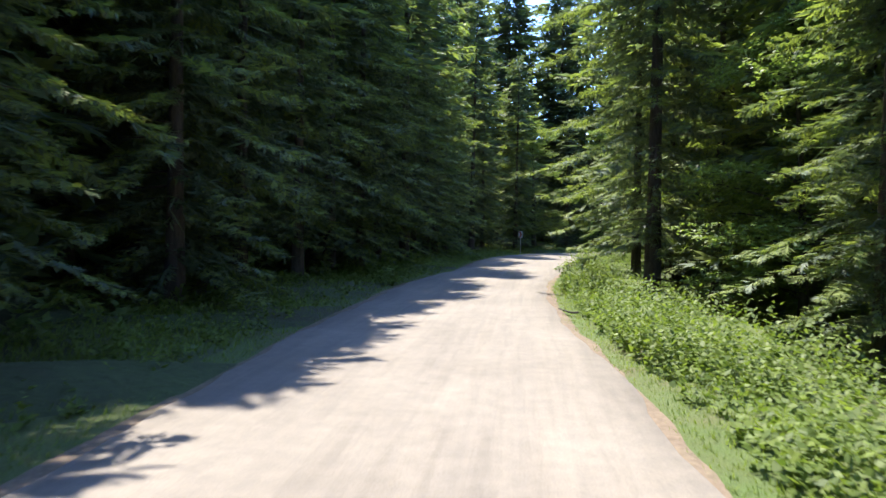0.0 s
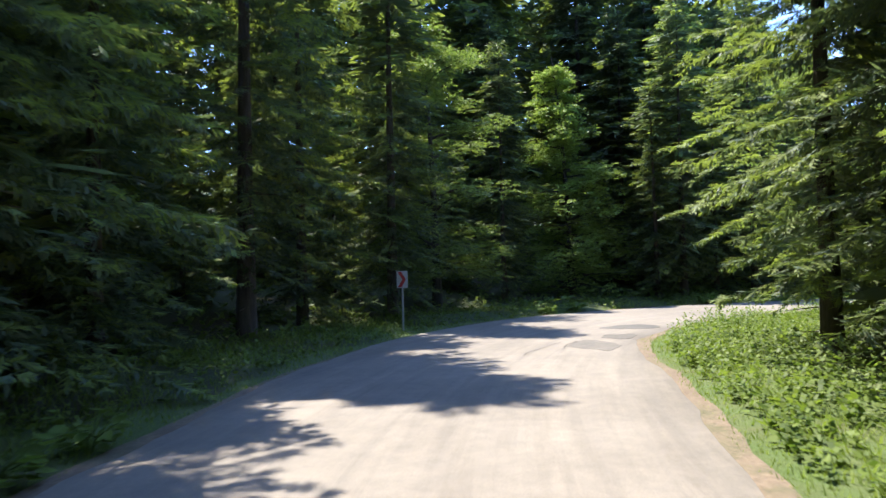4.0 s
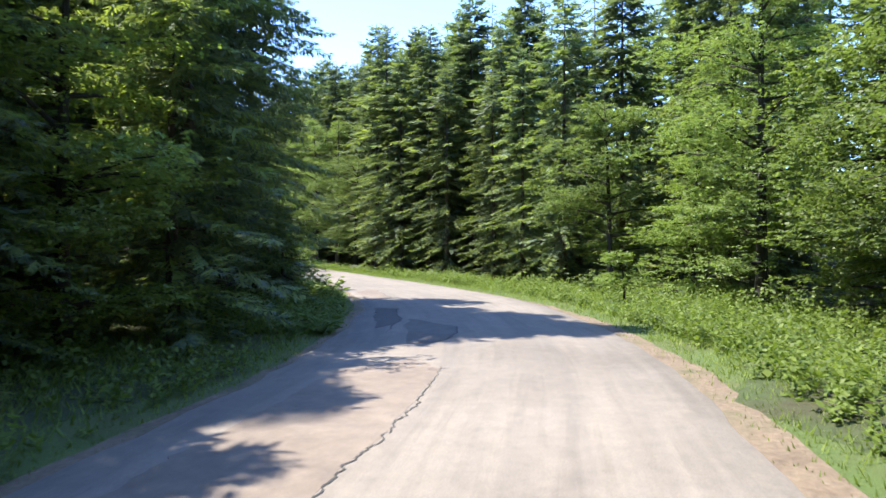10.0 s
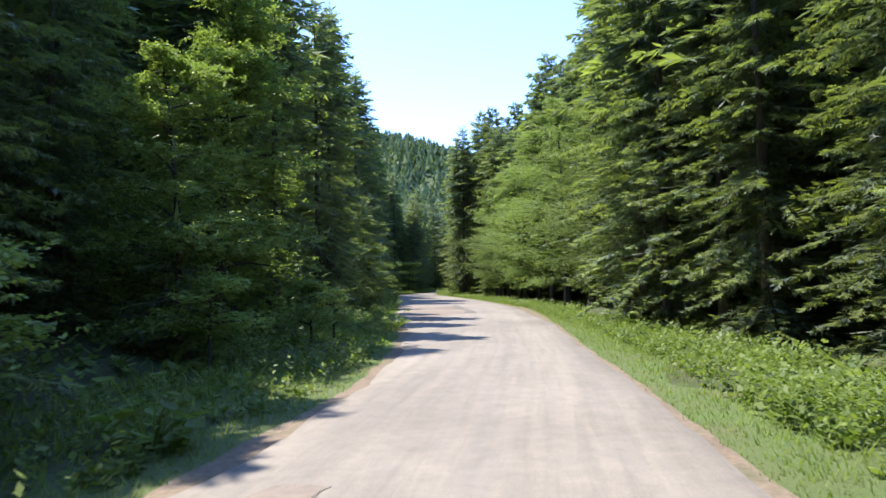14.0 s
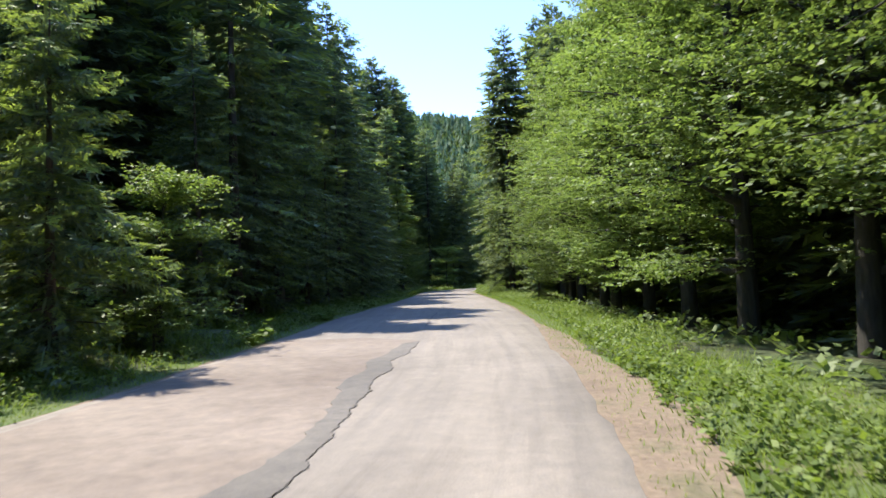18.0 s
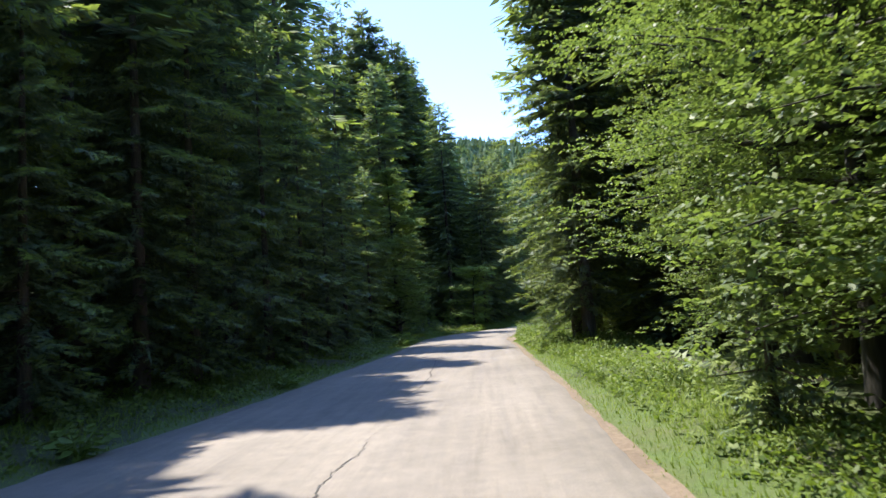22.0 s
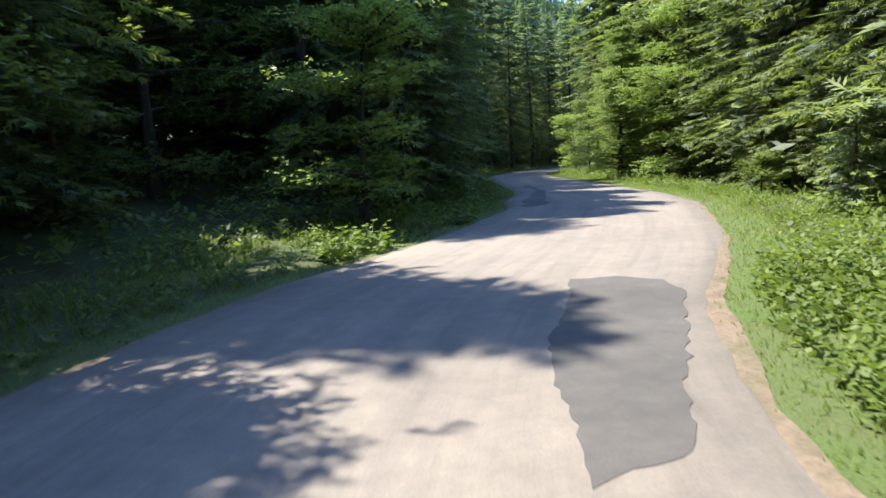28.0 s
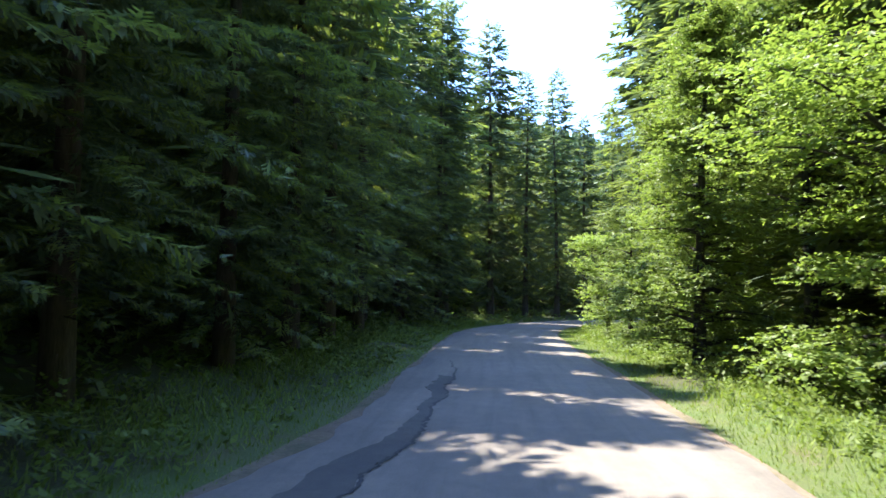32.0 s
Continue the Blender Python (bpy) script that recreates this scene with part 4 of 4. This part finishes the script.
# ---- far wooded hill ----
def hill_height(x, y):
    return 118 * np.exp(-(((x - 250) / 190) ** 2 + ((y - 620) / 210) ** 2)) + 60 * np.exp(-(((x - 520) / 200) ** 2 + ((y - 560) / 240) ** 2))


def build_hill():
    xs, ys = np.linspace(-150, 760, 60), np.linspace(300, 860, 40)
    gx, gy = np.meshgrid(xs, ys)
    z = hill_height(gx, gy) - 6
    w = len(xs)
    faces = [(j * w + i, j * w + i + 1, (j + 1) * w + i + 1, (j + 1) * w + i) for j in range(len(ys) - 1) for i in range(w - 1)]
    hill = new("backdrop_hill", mesh_from("backdrop_hill", np.c_[gx.ravel(), gy.ravel(), z.ravel()], faces, [HILL], smooth=True))
    tagged(hill, "steep wooded mountainside closing the valley", "hill", kind="structure")
    rng = np.random.default_rng(77)
    quads = []
    for _ in range(3600):
        x, y = rng.uniform(60, 520), rng.uniform(380, 660)
        h, r = rng.uniform(9, 15), rng.uniform(2.4, 4.0)
        g = float(hill_height(x, y)) - 6
        c = np.array([x, y, g])
        for lev in range(4):
            zz, rr = g + h * (0.12 + 0.22 * lev), r * (1 - 0.23 * lev)
            for b in range(4):
                a = rng.random() * 6.283
                o = np.array([math.cos(a), math.sin(a), 0])
                sd = np.array([-o[1], o[0], 0])
                tip = np.array([x, y, zz]) + o * rr * rng.uniform(0.8, 1.2)
                top = np.array([x, y, min(g + h, zz + h * 0.34)])
                quads.append((top, tip + sd * rr * 0.55 + [0, 0, 0.4], tip - [0, 0, h * 0.05], tip - sd * rr * 0.55 + [0, 0, 0.4]))
    wood = new("hill_forest", quads_mesh("hill_forest", quads, [HILL_LEAF]))
    tagged(wood, "distant dark green conifer forest on the mountainside", "forest", kind="stuff")


build_hill()


# ---- grass and herbs ----
def scatter(rng, n, lo, hi, side, near, far, power=1.6):
    """Places in the verge: n stations from lo to hi, near to far metres outside the asphalt, thinning outwards."""
    s = rng.uniform(lo, hi, n)
    d = near + (far - near) * rng.random(n) ** power
    edge = np.interp(s, ROAD_S, ROAD_L if side > 0 else ROAD_R)
    off = side * (edge + d)
    x, y = (np.interp(s, ROAD_S, ROAD_XY[:, k]) + np.interp(s, ROAD_S, ROAD_N[:, k]) * off for k in (0, 1))
    st, o, out = to_road(np.c_[x, y])
    track = (side < 0) & (st > 175.8 + np.minimum(1.1 * out, 1.9 + 0.4 * out)) & (st < 179.5 + 0.42 * out)
    keep = (out > near * 0.8) & ~track
    z = ground_height(st, o, out)
    return np.c_[x, y, z][keep], st[keep], out[keep]


def build_grass():
    rng = np.random.default_rng(3)
    quads = []
    for side, n in ((-1, 240000), (1, 180000)):
        p, st, out = scatter(rng, n, -4, 245, side, 0.08, 3.0, 1.15)
        clump = np.array([noise.noise(Vector((a * 0.5, b * 0.5, 3))) for a, b in p[:, :2]])
        keep = rng.random(len(p)) < np.clip(0.95 + 0.5 * clump, 0.5, 1) * np.where(out < np.interp(st, *zip(*(SOIL_R if side < 0 else SOIL_L))), 0.42, 1)
        p, out = p[keep], out[keep]
        n = len(p)
        h = (0.04 + 0.13 * rng.random(n) ** 1.5) * np.clip(0.25 + 0.7 * out, 0.3, 1.5)
        a = rng.uniform(0, 6.283, n)
        lean = np.c_[np.cos(a), np.sin(a), np.zeros(n)]
        w = np.c_[-np.sin(a), np.cos(a), np.zeros(n)]
        tip = p + lean * (h * rng.uniform(0.4, 1.3, n))[:, None] + np.c_[np.zeros(n), np.zeros(n), h]
        quads.append(rhombs(p - [0, 0, 0.03], tip, w, 0.004 + 0.008 * rng.random(n), 0.35))
    ob = new("verge_grass", quads_mesh("verge_grass", np.concatenate(quads), [GRASS]))
    tagged(ob, "fresh green grass along both edges of the road", "grass", kind="stuff")


def herb_quads(rng, p, h, leaves, size):
    """Upright herbs: pairs of leaves up a stem, at n places."""
    n, q = len(p), []
    a0 = rng.uniform(0, 6.283, n)
    sway = rng.normal(0, 0.12, (n, 2))
    for k in range(leaves):
        f = (k + 1) / leaves
        a = a0 + k * 2.4
        o = np.c_[np.cos(a), np.sin(a), rng.uniform(-0.4, 0.9, n)]
        base = p + np.c_[sway * (h * f)[:, None], h * f]
        ln = size * rng.uniform(0.7, 1.3, n) * (1.25 - 0.5 * f)
        side = np.c_[-np.sin(a), np.cos(a), rng.normal(0, 0.5, n)]
        q.append(rhombs(base, base + o * ln[:, None], side, ln * 0.3, 0.45))
    return np.concatenate(q)


def build_herbs():
    rng = np.random.default_rng(9)
    quads = []
    for side, lo, hi, n, near, far, tall in ((-1, -4, 44, 15000, 0.45, 4.6, 0.85), (-1, 42, 64, 3000, 0.6, 4, 0.5), (-1, 64, 98, 9500, 0.9, 6.0, 0.6), (-1, 98, 112, 1800, 1.0, 4, 0.5), (-1, 112, 136, 1500, 0.7, 2.2, 0.4), (-1, 136, 172, 3000, 0.7, 2.5, 0.42),
                                            (-1, 166, 178.5, 3600, 0.4, 4.5, 0.6), (-1, 179, 193, 4600, 0.5, 5, 0.72), (-1, 192, 262, 4500, 1.0, 4.5, 0.5),
                                            (1, -4, 60, 4000, 0.6, 4, 0.4), (1, 60, 110, 5000, 0.5, 4.5, 0.5), (1, 110, 180, 3500, 0.6, 3.6, 0.4), (1, 180, 262, 4000, 0.5, 4, 0.5)):
        p, st, out = scatter(rng, n, lo, hi, side, near, far, 1.1)
        clump = np.array([noise.noise(Vector((a * 0.4, b * 0.4, 8))) for a, b in p[:, :2]])
        keep = rng.random(len(p)) < np.clip(0.65 + 1.2 * clump, 0.15, 1)
        p = p[keep]
        h = tall * rng.uniform(0.3, 1.0, len(p)) * np.clip(0.85 + 0.9 * clump[keep], 0.4, 1.5)
        quads.append(herb_quads(rng, p, h, 9, 0.085))
    ob = new("roadside_herbs", quads_mesh("roadside_herbs", np.concatenate(quads), [HERB]))
    tagged(ob, "leafy green nettles and herbs crowding the verge", "undergrowth", kind="stuff")
    quads = []
    for side in (-1, 1):
        p, st, out = scatter(rng, 6000, -10, 262, side, 2.6, 12, 1.2)
        quads.append(herb_quads(rng, p, rng.uniform(0.1, 0.4, len(p)), 5, 0.2))
    ob = new("wood_undergrowth", quads_mesh("wood_undergrowth", np.concatenate(quads), [LEAF]))
    tagged(ob, "low dark green plants on the forest floor", "undergrowth", kind="stuff")


build_grass()
build_herbs()


def burdock(seed):
    rng = np.random.default_rng(seed)
    root = new("burdock_plant", None)
    stems, leaves = [], []
    for k in range(46):
        a, ln = k * 2.4 + rng.normal(0, 0.3), rng.uniform(0.12, 0.60)
        tip = np.array([math.cos(a) * ln * 0.62, math.sin(a) * ln * 0.62, ln * rng.uniform(0.35, 1.0)])
        stems.append(tube([(0, 0, -0.03), tip * 0.5 + [0, 0, 0.06], tip], [0.008, 0.006, 0.004], 4))
        o = np.array([math.cos(a), math.sin(a), rng.uniform(-0.45, 0.25)])
        sd = np.array([-math.sin(a), math.cos(a), rng.normal(0, 0.25)])
        w, L = rng.uniform(0.05, 0.085), rng.uniform(0.13, 0.21)
        ring = [tip, tip + o * L * 0.2 + sd * w, tip + o * L * 0.6 + sd * w * 0.8, tip + o * L, tip + o * L * 0.6 - sd * w * 0.8, tip + o * L * 0.2 - sd * w]
        leaves.append((ring, [tip + o * L * 0.35 - [0, 0, 0.03]]))
    part("stem", mesh_from("stem", *joined(stems), [HERB]), root)
    for ring, mid in leaves:
        v = [tuple(p) for p in ring + mid]
        part("leaf", mesh_from("leaf", v, [(6, i, (i + 1) % 6) for i in range(6)], [HERB], smooth=True), root)
    return tagged(root, "broad-leaved green burdock plant on the road edge", "plant", "burdocks along the road")


PROTO["P1"], PROTO["P2"] = (burdock(41), 0.6, 0.4), (burdock(42), 0.6, 0.4)
for s, out, h in ((19.5, 0.3, 0.5), (20.3, 0.5, 0.6), (37, 0.4, 0.6), (38, 0.3, 0.5), (55, 0.6, 0.6), (56.5, 0.8, 0.7), (62.5, 0.6, 0.6), (63.4, 0.8, 0.6), (71, 0.5, 0.5),
                  (80, 0.4, 0.6), (90, 0.9, 0.8), (91.5, 1.3, 0.8), (94, 1.0, 0.7), (110, 0.4, 0.7), (134, 0.3, 0.7), (135, 0.5, 0.6), (143, 0.3, 0.6), (144, 0.6, 0.6),
                  (152.5, 0.3, 0.6), (160, 0.4, 0.6), (178, 0.5, 0.7), (179, 0.8, 0.7), (179.8, 0.5, 0.6), (192, 0.6, 0.55), (192.6, 0.9, 0.6), (193.2, 0.5, 0.5), (193.7, 0.8, 0.55), (198, 0.4, 0.6)):
    edge = np.interp(s, ROAD_S, ROAD_L)
    plant(random.choice(("P1", "P2")), on_road(s, edge + out), h)
for s, out, h in ((89.5, 2.0, 1.8), (91, 3.0, 2.4), (93, 2.2, 2.0), (98.5, 2.6, 1.6), (103, 2.0, 1.6), (105, 1.8, 1.4), (126.5, 2.6, 1.8), (131.5, 1.6, 1.4)):
    plant("U2", on_road(s, np.interp(s, ROAD_S, ROAD_L) + out), h)
for s, side, out, h in ((87, 1, 2.2, 2.6), (99, 1, 3.4, 2.4), (132, 1, 2.4, 2.2), (66, -1, 3.0, 2.5), (152, -1, 1.9, 2.6), (197, -1, 2.6, 2.6)):
    edge = np.interp(s, ROAD_S, ROAD_L if side > 0 else ROAD_R)
    plant("S2", on_road(s, side * (edge + out)), h)
for s, out, h in ((183.5, 2.2, 1.7), (185, 3.0, 1.9), (186.5, 2.4, 1.6), (172.5, 3.0, 1.5), (40, 3, 1.4), (85.5, 2.6, 1.6), (203, 2.2, 1.4)):
    plant("U2", on_road(s, -np.interp(s, ROAD_S, ROAD_R) - out), h)


# ---- chevron sign ----
def chevron_sign(x, y, yaw):
    root = new("chevron_sign", None)
    root.matrix_basis = pose(x, y, ground_at(x, y), 0, 0, yaw)
    v, f = tube([(0, 0.03, -0.3), (0, 0.03, 1.68)], [0.028, 0.028], 12)
    part("post", mesh_from("post", v, f, [STEEL], smooth=True), root, "grey galvanised steel post")
    bm = bmesh.new()
    bmesh.ops.create_cube(bm, size=1, matrix=Matrix.Translation((0, 0, 1.44)) @ Matrix.Diagonal((0.31, 0.012, 0.47, 1)))
    bmesh.ops.bevel(bm, geom=bm.edges[:], offset=0.004, segments=1, affect="EDGES")
    me = bpy.data.meshes.new("panel")
    bm.to_mesh(me)
    me.materials.append(SIGN_WHITE_SHADED)
    part("panel", me, root, "white sign panel")
    z0 = 1.44
    arm = [(-0.12, 0.215), (-0.02, 0.215), (0.11, 0), (-0.02, -0.215), (-0.12, -0.215), (0.01, 0)]
    verts = [(a, -0.007, z0 + b) for a, b in arm] + [(a, -0.011, z0 + b) for a, b in arm]
    faces = [(6, 7, 8, 11), (11, 8, 9, 10), (0, 5, 2, 1), (5, 4, 3, 2)] + [(i, (i + 1) % 6, (i + 1) % 6 + 6, i + 6) for i in range(6)]
    part("chevron", mesh_from("chevron", verts, faces, [SIGN_RED]), root, "red arrow pointing right")
    tagged(root, "white sign with a red right-pointing chevron on a steel post", "road sign")


chevron_sign(2.5, 51.25, -12)



def fallen_branch(s, o, yaw, length):
    rng = np.random.default_rng(int(s * 10))
    root = new("fallen_branch", None)
    p = on_road(s, o)
    root.matrix_basis = pose(p.x, p.y, ground_at(p.x, p.y) + 0.05, 0, 0, yaw)
    pts = [(length * f, 0.05 * math.sin(5 * f), 0.02 + 0.03 * rng.random()) for f in np.linspace(0, 1, 7)]
    part("stem", mesh_from("stem", *tube(pts, [0.024 - 0.0025 * k for k in range(7)], 6), [BARK_PALE], smooth=True), root)
    for k in (2, 4):
        b = Vector(pts[k])
        tip = b + Vector((0.16, 0.14 * (1 if k == 2 else -1), 0.05))
        part("twig", mesh_from("twig", *tube([b, tip], [0.010, 0.004], 5), [BARK_PALE], smooth=True), root)
    tagged(root, "dry fallen branch lying on the grass verge", "branch")


fallen_branch(13.4, -1.17, 118, 0.75)
fallen_branch(23.0, -2.4, 60, 0.7)
